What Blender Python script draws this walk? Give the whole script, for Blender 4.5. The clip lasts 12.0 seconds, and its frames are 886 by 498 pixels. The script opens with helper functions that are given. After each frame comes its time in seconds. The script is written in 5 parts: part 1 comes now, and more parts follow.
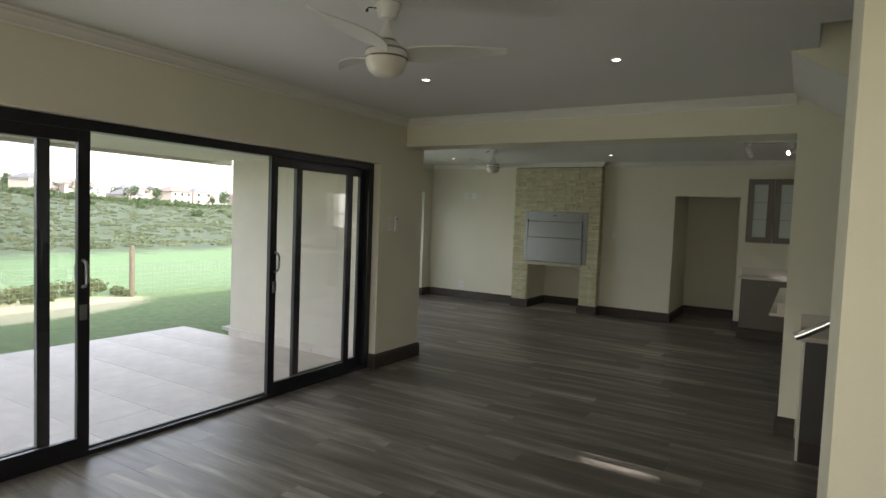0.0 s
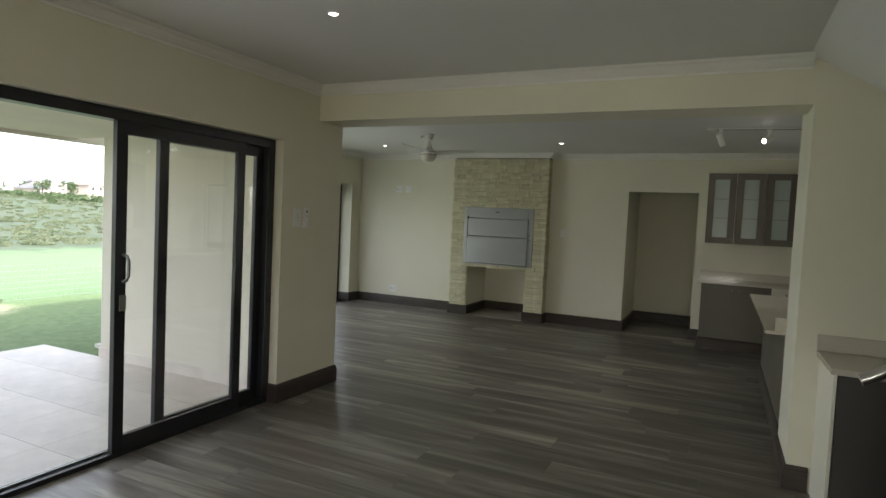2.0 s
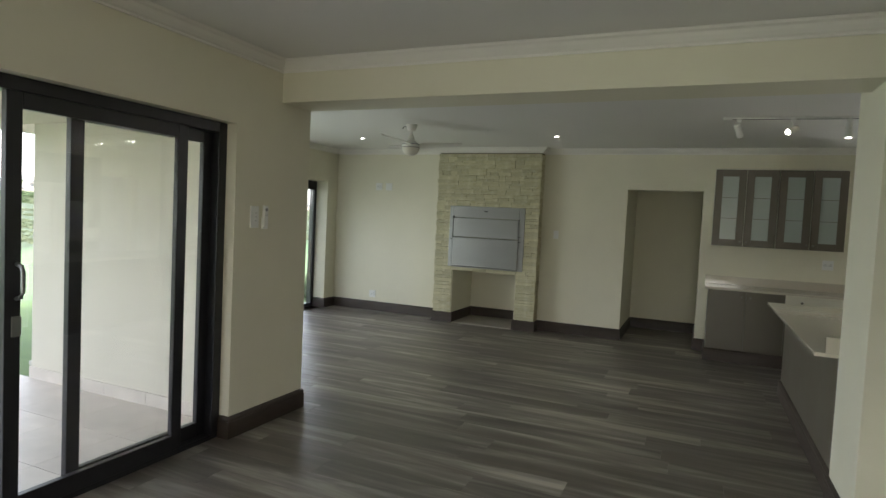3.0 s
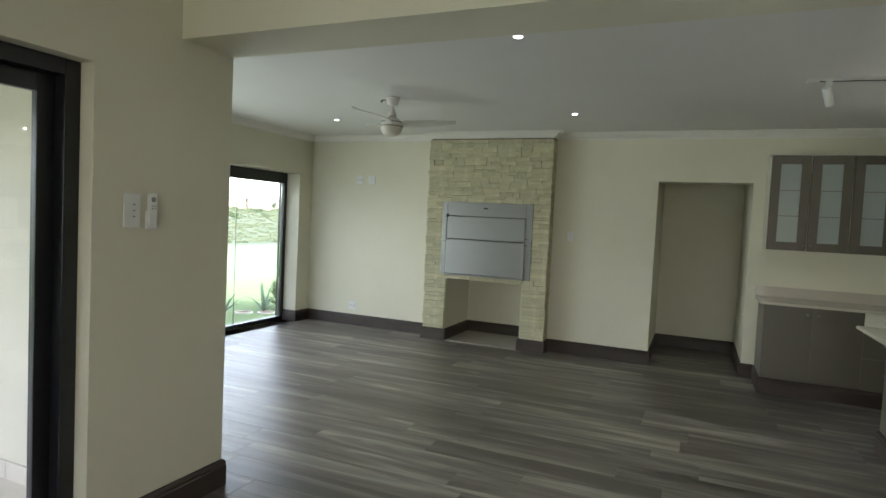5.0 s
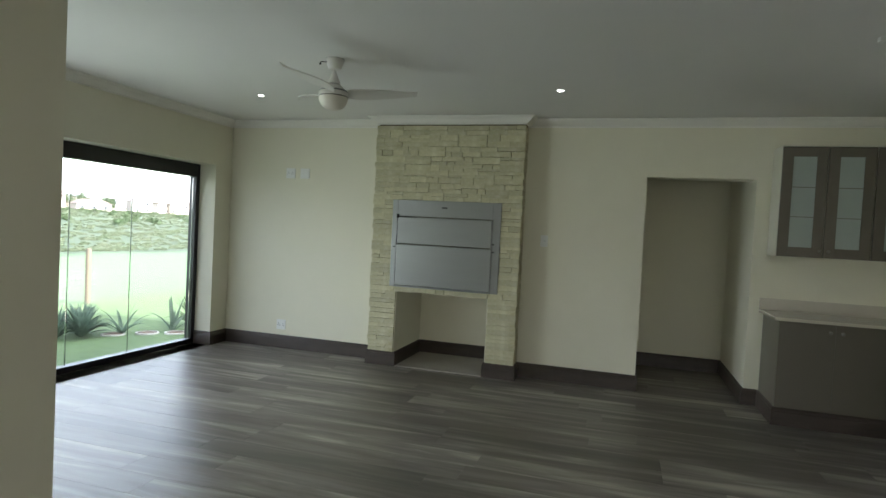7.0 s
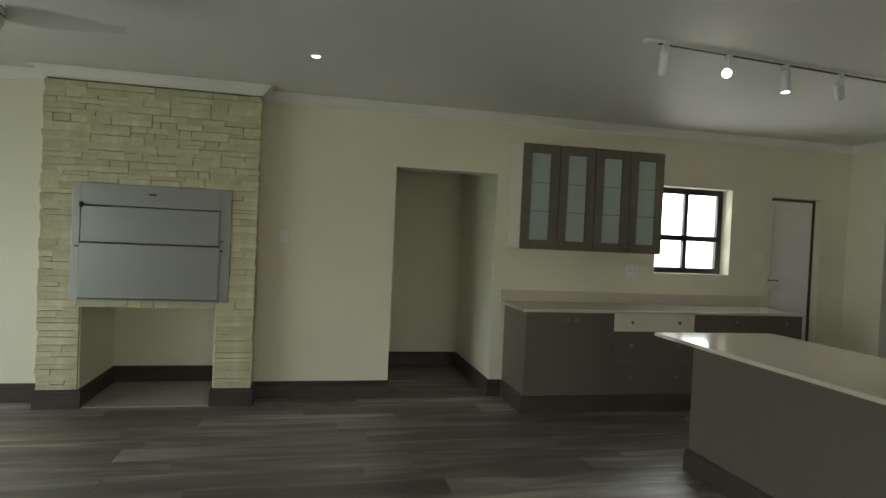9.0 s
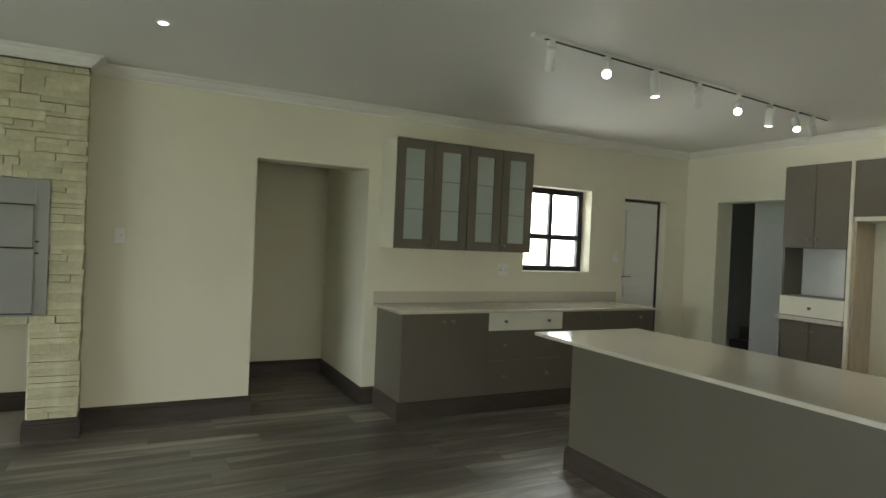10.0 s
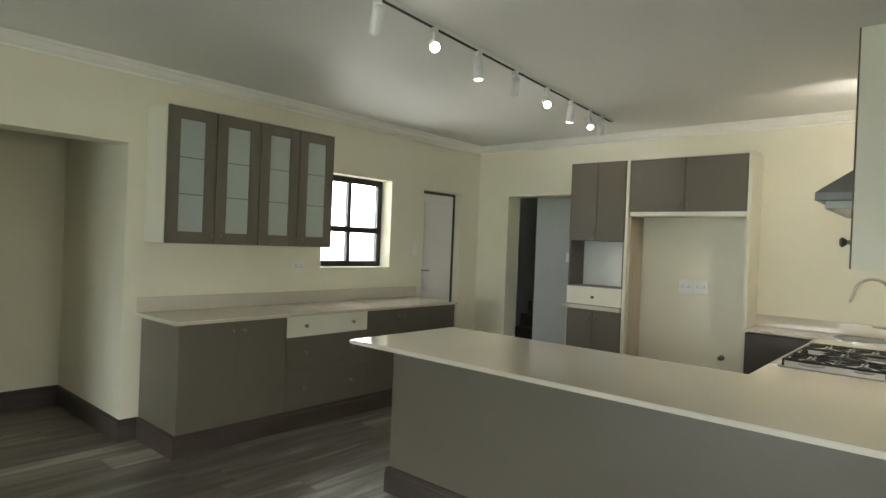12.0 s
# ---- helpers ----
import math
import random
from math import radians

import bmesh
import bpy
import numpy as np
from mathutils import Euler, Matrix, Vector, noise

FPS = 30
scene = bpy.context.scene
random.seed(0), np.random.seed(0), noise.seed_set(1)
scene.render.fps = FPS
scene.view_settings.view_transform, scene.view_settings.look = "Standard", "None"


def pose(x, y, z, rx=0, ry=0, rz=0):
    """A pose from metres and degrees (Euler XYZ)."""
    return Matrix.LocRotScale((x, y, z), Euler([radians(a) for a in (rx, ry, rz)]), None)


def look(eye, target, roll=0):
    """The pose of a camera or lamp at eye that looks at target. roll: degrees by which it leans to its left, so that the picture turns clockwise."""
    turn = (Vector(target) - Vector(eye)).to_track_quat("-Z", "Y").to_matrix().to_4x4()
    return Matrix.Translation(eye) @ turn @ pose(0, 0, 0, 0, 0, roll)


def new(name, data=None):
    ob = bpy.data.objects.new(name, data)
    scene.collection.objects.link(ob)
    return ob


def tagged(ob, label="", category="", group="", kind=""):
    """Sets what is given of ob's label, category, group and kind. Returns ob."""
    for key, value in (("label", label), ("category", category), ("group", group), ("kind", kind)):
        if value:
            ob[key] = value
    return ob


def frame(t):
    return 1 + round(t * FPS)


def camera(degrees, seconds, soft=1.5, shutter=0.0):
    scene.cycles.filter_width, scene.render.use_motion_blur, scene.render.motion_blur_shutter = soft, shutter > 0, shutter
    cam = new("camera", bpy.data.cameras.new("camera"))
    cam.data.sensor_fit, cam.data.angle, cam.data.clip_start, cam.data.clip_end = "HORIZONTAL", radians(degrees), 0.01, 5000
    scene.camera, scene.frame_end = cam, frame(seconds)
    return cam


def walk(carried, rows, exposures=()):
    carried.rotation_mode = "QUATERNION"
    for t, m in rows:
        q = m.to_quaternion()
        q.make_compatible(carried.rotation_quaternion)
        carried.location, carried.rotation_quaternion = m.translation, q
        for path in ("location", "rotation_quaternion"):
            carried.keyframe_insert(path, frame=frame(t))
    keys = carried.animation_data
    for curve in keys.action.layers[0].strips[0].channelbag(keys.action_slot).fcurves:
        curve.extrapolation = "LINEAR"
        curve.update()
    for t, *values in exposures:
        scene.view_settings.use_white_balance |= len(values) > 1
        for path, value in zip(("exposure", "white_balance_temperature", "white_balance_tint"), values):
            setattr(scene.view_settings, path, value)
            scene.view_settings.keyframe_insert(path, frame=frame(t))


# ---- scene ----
cam = camera(74.0, 12.0)
PATH = [
    (0, (0.352, 0.622, 1.654), (-0.69, 2.325, 1.543), 2.2),
    (0.5, (0.248, 0.895, 1.657), (-0.767, 2.615, 1.544), 2.3),
    (1, (0.136, 1.184, 1.628), (-0.843, 2.925, 1.518), 2.4),
    (1.5, (-0.046, 1.474, 1.629), (-0.968, 3.246, 1.52), 2.6),
    (2, (-0.199, 1.76, 1.606), (-1.052, 3.565, 1.501), 2.7),
    (2.5, (-0.365, 2.094, 1.6), (-1.181, 3.918, 1.496), 2.8),
    (3, (-0.553, 2.443, 1.601), (-1.35, 4.275, 1.499), 2.8),
    (3.5, (-0.664, 2.797, 1.589), (-1.448, 4.634, 1.488), 2.8),
    (5.5, (-1.246, 4.142, 1.577), (-2.039, 5.976, 1.478), 2.8),
    (6, (-1.438, 4.419, 1.576), (-2.21, 6.261, 1.48), 2.8),
    (6.5, (-1.586, 4.642, 1.532), (-2.291, 6.512, 1.45), 2.8),
    (6.7, (-1.629, 4.748, 1.513), (-2.297, 6.632, 1.439), 2.9),
    (8.3, (-2.227, 5.406, 1.5), (-2.144, 7.404, 1.455), 2.7),
    (8.5, (-2.231, 5.469, 1.509), (-2.05, 7.46, 1.461), 2.7),
    (9, (-2.258, 5.665, 1.499), (-1.822, 7.616, 1.462), 2.6),
    (9.5, (-2.283, 5.828, 1.482), (-1.634, 7.72, 1.455), 2.6),
    (10, (-2.33, 6.005, 1.499), (-1.426, 7.789, 1.478), 2.5),
    (10.5, (-2.334, 6.146, 1.497), (-1.223, 7.809, 1.479), 2.5),
    (11, (-2.267, 6.303, 1.486), (-0.996, 7.847, 1.471), 2.4),
    (11.5, (-2.215, 6.453, 1.479), (-0.818, 7.884, 1.467), 2.3),
    (12, (-2.206, 6.612, 1.506), (-0.7, 7.928, 1.489), 2.3),
]
walk(cam, [(t, look(eye, target, roll)) for t, eye, target, roll in PATH], exposures=[(0, 1.25, 6600, 13), (1.5, 1.40, 6550, 12), (3, 1.86, 6450, 11), (5.5, 2.20, 6150, 10), (6.5, 2.02, 6050, 9), (9, 1.85, 6600, 6), (10.5, 2.52, 6600, 7), (12, 2.68, 6580, 9)])

# ---- world, sun and large lights ----
world = bpy.data.worlds.new("sky")
scene.world = world
world.use_nodes = True
wn = world.node_tree.nodes
sky = wn.new("ShaderNodeTexSky")
sky.sky_type = "NISHITA"
sky.sun_disc = False
sky.sun_elevation, sky.sun_rotation = radians(37.5), radians(90)
sky.air_density, sky.dust_density, sky.ozone_density = 1.0, 2.0, 1.0
wn["Background"].inputs["Strength"].default_value = 0.15
haze = wn.new("ShaderNodeHueSaturation")
haze.inputs["Saturation"].default_value, haze.inputs["Value"].default_value = 0.4, 2.1
world.node_tree.links.new(sky.outputs["Color"], haze.inputs["Color"])
world.node_tree.links.new(haze.outputs["Color"], wn["Background"].inputs["Color"])
sun = new("sun", bpy.data.lights.new("sun", "SUN"))
sun.data.energy, sun.data.angle, sun.data.color = 3.0, radians(1.0), (1.0, 0.97, 0.92)
sun.matrix_world = look((39, -0.75, 30), (0, 0, 0))


def window_light(name, eye, target, w, h, watts, color):
    ob = new(name, bpy.data.lights.new(name, "AREA"))
    ob.data.shape, ob.data.size, ob.data.size_y = "RECTANGLE", w, h
    ob.data.energy, ob.data.color = watts, color
    ob.matrix_world = look(eye, target)
    return ob


DAY = (0.94, 1.0, 0.95)
window_light("daylight_slider", (-3.76, 1.85, 1.1), (0, 2.2, 0.9), 0.75, 1.95, 6.0, DAY)
window_light("daylight_lounge", (-6.55, 7.65, 1.02), (0, 8.2, 0.8), 2.1, 1.85, 8.0, (0.93, 1.0, 0.97))
# Warm fill added behind the start to brighten pier and west wall.
window_light("added_fill_south", (0.3, -1.85, 1.35), (-3.4, 4.4, 1.5), 1.9, 1.6, 14.0, (1.0, 0.91, 0.75))
window_light("daylight_kitchen", (1.6, 11.36, 1.7), (1.6, 0, 1.5), 0.85, 0.8, 2.6, (1.0, 1.0, 0.98))


# ---- materials ----
def nodes_of(name):
    m = bpy.data.materials.new(name)
    m.use_nodes = True
    nt = m.node_tree
    return m, nt, nt.nodes["Principled BSDF"]


def put(nt, kind, **values):
    n = nt.nodes.new(kind)
    for k, v in values.items():
        n.inputs[k.replace("_", " ")].default_value = v
    return n


def coords(nt, scale=(1, 1, 1)):
    tc = nt.nodes.new("ShaderNodeTexCoord")
    mp = nt.nodes.new("ShaderNodeMapping")
    mp.inputs["Scale"].default_value = scale
    nt.links.new(tc.outputs["Object"], mp.inputs["Vector"])
    return mp.outputs["Vector"]


def ramp(nt, fac, stops):
    r = nt.nodes.new("ShaderNodeValToRGB")
    el = r.color_ramp.elements
    while len(el) < len(stops):
        el.new(0.5)
    for e, (p, c) in zip(el, stops):
        e.position, e.color = p, (*c, 1)
    nt.links.new(fac, r.inputs["Fac"])
    return r.outputs["Color"]


def material(name, color, rough=0.5, metal=0.0, vary=0.06, scale=2.0, grain=60.0, bump=0.05, stretch=(1, 1, 1), rvary=0.08, spec=0.5, coat=0.0):
    """A surface with variation at two scales: broad patches of colour and a fine relief."""
    m, nt, b = nodes_of(name)
    v = coords(nt, stretch)
    broad = put(nt, "ShaderNodeTexNoise", Scale=scale, Detail=5.0, Roughness=0.6)
    fine = put(nt, "ShaderNodeTexNoise", Scale=grain, Detail=3.0, Roughness=0.55)
    for n in (broad, fine):
        nt.links.new(v, n.inputs["Vector"])
    lo = tuple(max(0.0, c * (1 - vary)) for c in color)
    hi = tuple(min(1.0, c * (1 + vary)) for c in color)
    nt.links.new(ramp(nt, broad.outputs["Fac"], [(0.3, lo), (0.7, hi)]), b.inputs["Base Color"])
    rr = put(nt, "ShaderNodeMapRange")
    rr.inputs["To Min"].default_value, rr.inputs["To Max"].default_value = max(0.02, rough - rvary), min(1, rough + rvary)
    nt.links.new(broad.outputs["Fac"], rr.inputs["Value"])
    nt.links.new(rr.outputs["Result"], b.inputs["Roughness"])
    b.inputs["Metallic"].default_value = metal
    b.inputs["Specular IOR Level"].default_value = spec
    b.inputs["Coat Weight"].default_value = coat
    bp = put(nt, "ShaderNodeBump", Strength=bump, Distance=0.004)
    nt.links.new(fine.outputs["Fac"], bp.inputs["Height"])
    nt.links.new(bp.outputs["Normal"], b.inputs["Normal"])
    return m


def wood_planks(name):
    """Grey-brown vinyl planks: long streaky grain, each plank of its own tone."""
    m, nt, b = nodes_of(name)
    info = nt.nodes.new("ShaderNodeObjectInfo")
    geo = nt.nodes.new("ShaderNodeNewGeometry")
    tc = nt.nodes.new("ShaderNodeTexCoord")
    rnd = put(nt, "ShaderNodeMath")
    rnd.operation = "ADD"
    nt.links.new(info.outputs["Random"], rnd.inputs[0])
    nt.links.new(geo.outputs["Random Per Island"], rnd.inputs[1])
    off = put(nt, "ShaderNodeVectorMath")
    off.operation = "MULTIPLY_ADD"
    comb = nt.nodes.new("ShaderNodeCombineXYZ")
    for k in "XYZ":
        nt.links.new(rnd.outputs[0], comb.inputs[k])
    nt.links.new(comb.outputs[0], off.inputs[0])
    off.inputs[1].default_value = (37.0, 91.0, 13.0)
    nt.links.new(tc.outputs["Object"], off.inputs[2])
    mp = nt.nodes.new("ShaderNodeMapping")
    mp.inputs["Scale"].default_value = (0.42, 4.0, 1.0)
    nt.links.new(off.outputs[0], mp.inputs["Vector"])
    grain = put(nt, "ShaderNodeTexNoise", Scale=1.6, Detail=5.0, Roughness=0.58, Distortion=0.6)
    nt.links.new(mp.outputs[0], grain.inputs["Vector"])
    mp2 = nt.nodes.new("ShaderNodeMapping")
    mp2.inputs["Scale"].default_value = (3.0, 70.0, 1.0)
    nt.links.new(off.outputs[0], mp2.inputs["Vector"])
    fine = put(nt, "ShaderNodeTexNoise", Scale=1.0, Detail=4.0, Roughness=0.6)
    nt.links.new(mp2.outputs[0], fine.inputs["Vector"])
    col = ramp(nt, grain.outputs["Fac"], [(0.30, (0.076, 0.063, 0.053)), (0.44, (0.118, 0.101, 0.086)), (0.55, (0.205, 0.184, 0.160)), (0.68, (0.40, 0.37, 0.325))])
    tone = put(nt, "ShaderNodeMapRange")
    tone.inputs["To Min"].default_value, tone.inputs["To Max"].default_value = 0.72, 1.25
    fr = put(nt, "ShaderNodeMath")
    fr.operation = "FRACT"
    nt.links.new(rnd.outputs[0], fr.inputs[0])
    nt.links.new(fr.outputs[0], tone.inputs["Value"])
    mul = put(nt, "ShaderNodeVectorMath")
    mul.operation = "MULTIPLY"
    nt.links.new(col, mul.inputs[0])
    nt.links.new(tone.outputs["Result"], mul.inputs[1])
    mix = nt.nodes.new("ShaderNodeMix")
    mix.data_type, mix.blend_type = "RGBA", "OVERLAY"
    mix.inputs["Factor"].default_value = 0.26
    nt.links.new(mul.outputs[0], mix.inputs["A"])
    nt.links.new(fine.outputs["Color"], mix.inputs["B"])
    sat = put(nt, "ShaderNodeRGBToBW")
    nt.links.new(fine.outputs["Color"], sat.inputs[0])
    nt.links.new(sat.outputs[0], mix.inputs["B"])
    nt.links.new(mix.outputs["Result"], b.inputs["Base Color"])
    rr = put(nt, "ShaderNodeMapRange")
    rr.inputs["To Min"].default_value, rr.inputs["To Max"].default_value = 0.34, 0.46
    nt.links.new(grain.outputs["Fac"], rr.inputs["Value"])
    b.inputs["Specular IOR Level"].default_value = 1.0
    nt.links.new(rr.outputs["Result"], b.inputs["Roughness"])
    bp = put(nt, "ShaderNodeBump", Strength=0.12, Distance=0.002)
    nt.links.new(fine.outputs["Fac"], bp.inputs["Height"])
    nt.links.new(bp.outputs["Normal"], b.inputs["Normal"])
    return m


def ledge_stone(name):
    m, nt, b = nodes_of(name)
    info = nt.nodes.new("ShaderNodeObjectInfo")
    v = coords(nt)
    n1 = put(nt, "ShaderNodeTexNoise", Scale=9.0, Detail=6.0, Roughness=0.7)
    n2 = put(nt, "ShaderNodeTexNoise", Scale=38.0, Detail=6.0, Roughness=0.75)
    for n in (n1, n2):
        nt.links.new(v, n.inputs["Vector"])
    col = ramp(nt, n1.outputs["Fac"], [(0.22, (0.34, 0.29, 0.16)), (0.42, (0.50, 0.465, 0.29)), (0.62, (0.60, 0.57, 0.40)), (0.85, (0.72, 0.70, 0.58))])
    tone = put(nt, "ShaderNodeMapRange")
    tone.inputs["To Min"].default_value, tone.inputs["To Max"].default_value = 0.86, 1.10
    nt.links.new(info.outputs["Random"], tone.inputs["Value"])
    mul = put(nt, "ShaderNodeVectorMath")
    mul.operation = "MULTIPLY"
    nt.links.new(col, mul.inputs[0])
    nt.links.new(tone.outputs["Result"], mul.inputs[1])
    nt.links.new(mul.outputs[0], b.inputs["Base Color"])
    b.inputs["Roughness"].default_value = 0.85
    bp = put(nt, "ShaderNodeBump", Strength=0.8, Distance=0.014)
    nt.links.new(n2.outputs["Fac"], bp.inputs["Height"])
    nt.links.new(bp.outputs["Normal"], b.inputs["Normal"])
    return m


def glass(name, tint=(1, 1, 1), rough=0.0):
    m, nt, b = nodes_of(name)
    b.inputs["Base Color"].default_value = (*tint, 1)
    b.inputs["Transmission Weight"].default_value = 1.0
    b.inputs["Roughness"].default_value = rough
    b.inputs["IOR"].default_value = 1.45
    return m


def glow(name, color, strength):
    m, nt, b = nodes_of(name)
    b.inputs["Emission Color"].default_value = (*color, 1)
    b.inputs["Emission Strength"].default_value = strength
    return m


def leafy(name, a, c):
    m, nt, b = nodes_of(name)
    v = coords(nt)
    n1 = put(nt, "ShaderNodeTexNoise", Scale=0.35, Detail=8.0, Roughness=0.7)
    nt.links.new(v, n1.inputs["Vector"])
    nt.links.new(ramp(nt, n1.outputs["Fac"], [(0.3, a), (0.7, c)]), b.inputs["Base Color"])
    b.inputs["Roughness"].default_value = 0.8
    thin = nt.nodes.new("ShaderNodeBsdfTranslucent")
    nt.links.new(b.inputs["Base Color"].links[0].from_socket, thin.inputs["Color"])
    mix = nt.nodes.new("ShaderNodeMixShader")
    mix.inputs["Fac"].default_value = 0.45
    nt.links.new(b.outputs[0], mix.inputs[1])
    nt.links.new(thin.outputs[0], mix.inputs[2])
    nt.links.new(mix.outputs[0], nt.nodes["Material Output"].inputs["Surface"])
    return m


M_WALL = material("cream_wall_paint", (0.74, 0.71, 0.575), 0.6, vary=0.03, scale=1.2, grain=140, bump=0.10)
M_CEIL = material("white_ceiling_paint", (0.80, 0.79, 0.76), 0.62, vary=0.02, scale=0.8, grain=120, bump=0.05)
M_CORN = material("white_cornice", (0.82, 0.80, 0.75), 0.5, vary=0.02, bump=0.03)
M_BASE = material("dark_brown_skirting", (0.046, 0.033, 0.026), 0.45, vary=0.25, scale=3, grain=80, bump=0.06, stretch=(1, 1, 6))
M_FLOOR = wood_planks("grey_oak_planks")
M_SUB = material("dark_subfloor", (0.03, 0.026, 0.024), 0.9)
M_STONE = ledge_stone("cream_ledge_stone")
M_GROUT = material("stone_backing", (0.13, 0.115, 0.075), 0.95, vary=0.2, scale=10)
M_STEEL = material("brushed_steel", (0.29, 0.295, 0.29), 0.40, metal=0.9, vary=0.03, scale=1.5, grain=30, bump=0.008, stretch=(1, 1, 8))
M_CHROME = material("chrome", (0.75, 0.75, 0.75), 0.12, metal=1.0, vary=0.03, bump=0.0, rvary=0.03)
M_BLACK = material("black_aluminium", (0.012, 0.012, 0.015), 0.35, vary=0.2, scale=4, bump=0.02)
M_TAUPE = material("taupe_lacquer", (0.120, 0.105, 0.079), 0.36, vary=0.04, scale=1.5, bump=0.02, grain=90)
M_TAUPE_D = material("dark_bar_lacquer", (0.06, 0.054, 0.05), 0.38, vary=0.06, scale=1.5, bump=0.02)
M_CREAM = material("cream_lacquer", (0.72, 0.69, 0.58), 0.4, vary=0.03, bump=0.02)
M_TOP = material("cream_quartz", (0.57, 0.525, 0.44), 0.11, vary=0.012, scale=40, grain=400, bump=0.01, coat=0.3)
M_FROST = material("frosted_glass", (0.36, 0.41, 0.385), 0.25, vary=0.03, bump=0.0, spec=0.6)
M_GLASS = glass("clear_glass")
M_WHITE = material("white_plastic", (0.80, 0.80, 0.77), 0.35, vary=0.02, bump=0.0)
M_GREY = material("grey_plastic", (0.25, 0.25, 0.25), 0.4, vary=0.05, bump=0.0)
M_DOOR = material("white_painted_wood", (0.76, 0.75, 0.72), 0.4, vary=0.02, bump=0.03)
M_FANB = material("white_fan_blade", (0.74, 0.72, 0.68), 0.4, vary=0.03, bump=0.02)
M_NICKEL = material("brushed_nickel_knob", (0.20, 0.185, 0.165), 0.3, metal=1.0, vary=0.05, bump=0.0)
M_LAMP = glow("lamp_glow", (1.0, 0.95, 0.86), 8.0)
M_OPAL = material("opal_glass_bowl", (0.72, 0.68, 0.60), 0.3, vary=0.02, bump=0.0)
M_TILE = material("pale_patio_tile", (0.54, 0.49, 0.44), 0.5, vary=0.20, scale=1.8, grain=60, bump=0.08)
M_IRON = material("black_cast_iron", (0.012, 0.012, 0.012), 0.55, vary=0.2, bump=0.05, spec=0.25)
M_OAK = material("pale_oak_board", (0.50, 0.42, 0.32), 0.5, vary=0.12, scale=3, grain=40, bump=0.05, stretch=(8, 8, 1))
M_HEARTH = material("hearth_screed", (0.34, 0.31, 0.27), 0.7, vary=0.1, scale=4, grain=50, bump=0.1)
M_MASON = material("exterior_plaster", (0.56, 0.53, 0.45), 0.8, vary=0.05, scale=2, grain=90, bump=0.2)
M_STAIR = material("dark_stair_wood", (0.05, 0.04, 0.035), 0.5, vary=0.2, bump=0.05)
# Passage wall: the dim light there is put into this darker grey.
M_DIMMED = material("dimmed_passage_wall", (0.45, 0.45, 0.44), 0.7, vary=0.04, bump=0.05)
M_CONC = material("concrete_edging", (0.45, 0.43, 0.39), 0.9, vary=0.15, scale=6, grain=60, bump=0.3)
M_POST = material("weathered_timber", (0.15, 0.122, 0.085), 0.8, vary=0.3, scale=5, grain=40, bump=0.2, stretch=(6, 6, 1))
M_WIRE = material("galvanised_wire", (0.30, 0.31, 0.30), 0.5, metal=0.6, bump=0.0)
M_AGAVE = leafy("blue_grey_leaf", (0.10, 0.15, 0.10), (0.20, 0.26, 0.20))
M_BUSH = leafy("bush_leaf", (0.065, 0.105, 0.045), (0.13, 0.175, 0.085))
M_SCRUB = leafy("scrub_leaf", (0.12, 0.16, 0.085), (0.20, 0.215, 0.135))
M_HOUSE = material("pale_house_plaster", (0.46, 0.40, 0.345), 0.8, vary=0.05)
M_ROOF = material("clay_roof_tile", (0.22, 0.165, 0.145), 0.8, vary=0.2)
M_ROOFG = material("grey_roof_tile", (0.16, 0.16, 0.17), 0.8, vary=0.2)
M_PANE = material("dark_window_pane", (0.04, 0.05, 0.06), 0.1, vary=0.1, bump=0.0)
M_GRASSY = leafy("long_grass", (0.11, 0.15, 0.05), (0.20, 0.22, 0.10))
M_SOIL = material("bed_soil", (0.13, 0.09, 0.06), 0.95, vary=0.3, scale=8, bump=0.4)
M_BARK = material("bark", (0.09, 0.065, 0.045), 0.9, vary=0.3, bump=0.4)


# ---- mesh helpers ----
def bx(bm, x0, x1, y0, y1, z0, z1, bev=0.003):
    vs = [bm.verts.new((x, y, z)) for z in (z0, z1) for y in (y0, y1) for x in (x0, x1)]
    fs = [bm.faces.new([vs[i] for i in f]) for f in ((0, 2, 3, 1), (4, 5, 7, 6), (0, 1, 5, 4), (2, 6, 7, 3), (0, 4, 6, 2), (1, 3, 7, 5))]
    if bev:
        es = list({e for f in fs for e in f.edges})
        bmesh.ops.bevel(bm, geom=es, offset=bev, segments=2, affect="EDGES", profile=0.6)
    return bm


def box(x0, x1, y0, y1, z0, z1, bev=0.003):
    return bx(bmesh.new(), x0, x1, y0, y1, z0, z1, bev)


def lathe(bm, profile, n=24, center=(0, 0, 0), axis="z"):
    """Turn a profile of (radius, height) round an axis."""
    cx, cy, cz = center
    rings = []
    for r, h in profile:
        ring = []
        for k in range(n):
            a = 2 * math.pi * k / n
            c, s = r * math.cos(a), r * math.sin(a)
            p = {"z": (c, s, h), "y": (c, h, s), "x": (h, c, s)}[axis]
            ring.append(bm.verts.new((p[0] + cx, p[1] + cy, p[2] + cz)))
        rings.append(ring)
    for a, b in zip(rings, rings[1:]):
        for k in range(n):
            bm.faces.new((a[k], a[(k + 1) % n], b[(k + 1) % n], b[k]))
    for ring in (rings[0], rings[-1]):
        if len({tuple(round(c, 6) for c in v.co) for v in ring}) > 2:
            bm.faces.new(ring)
    return bm


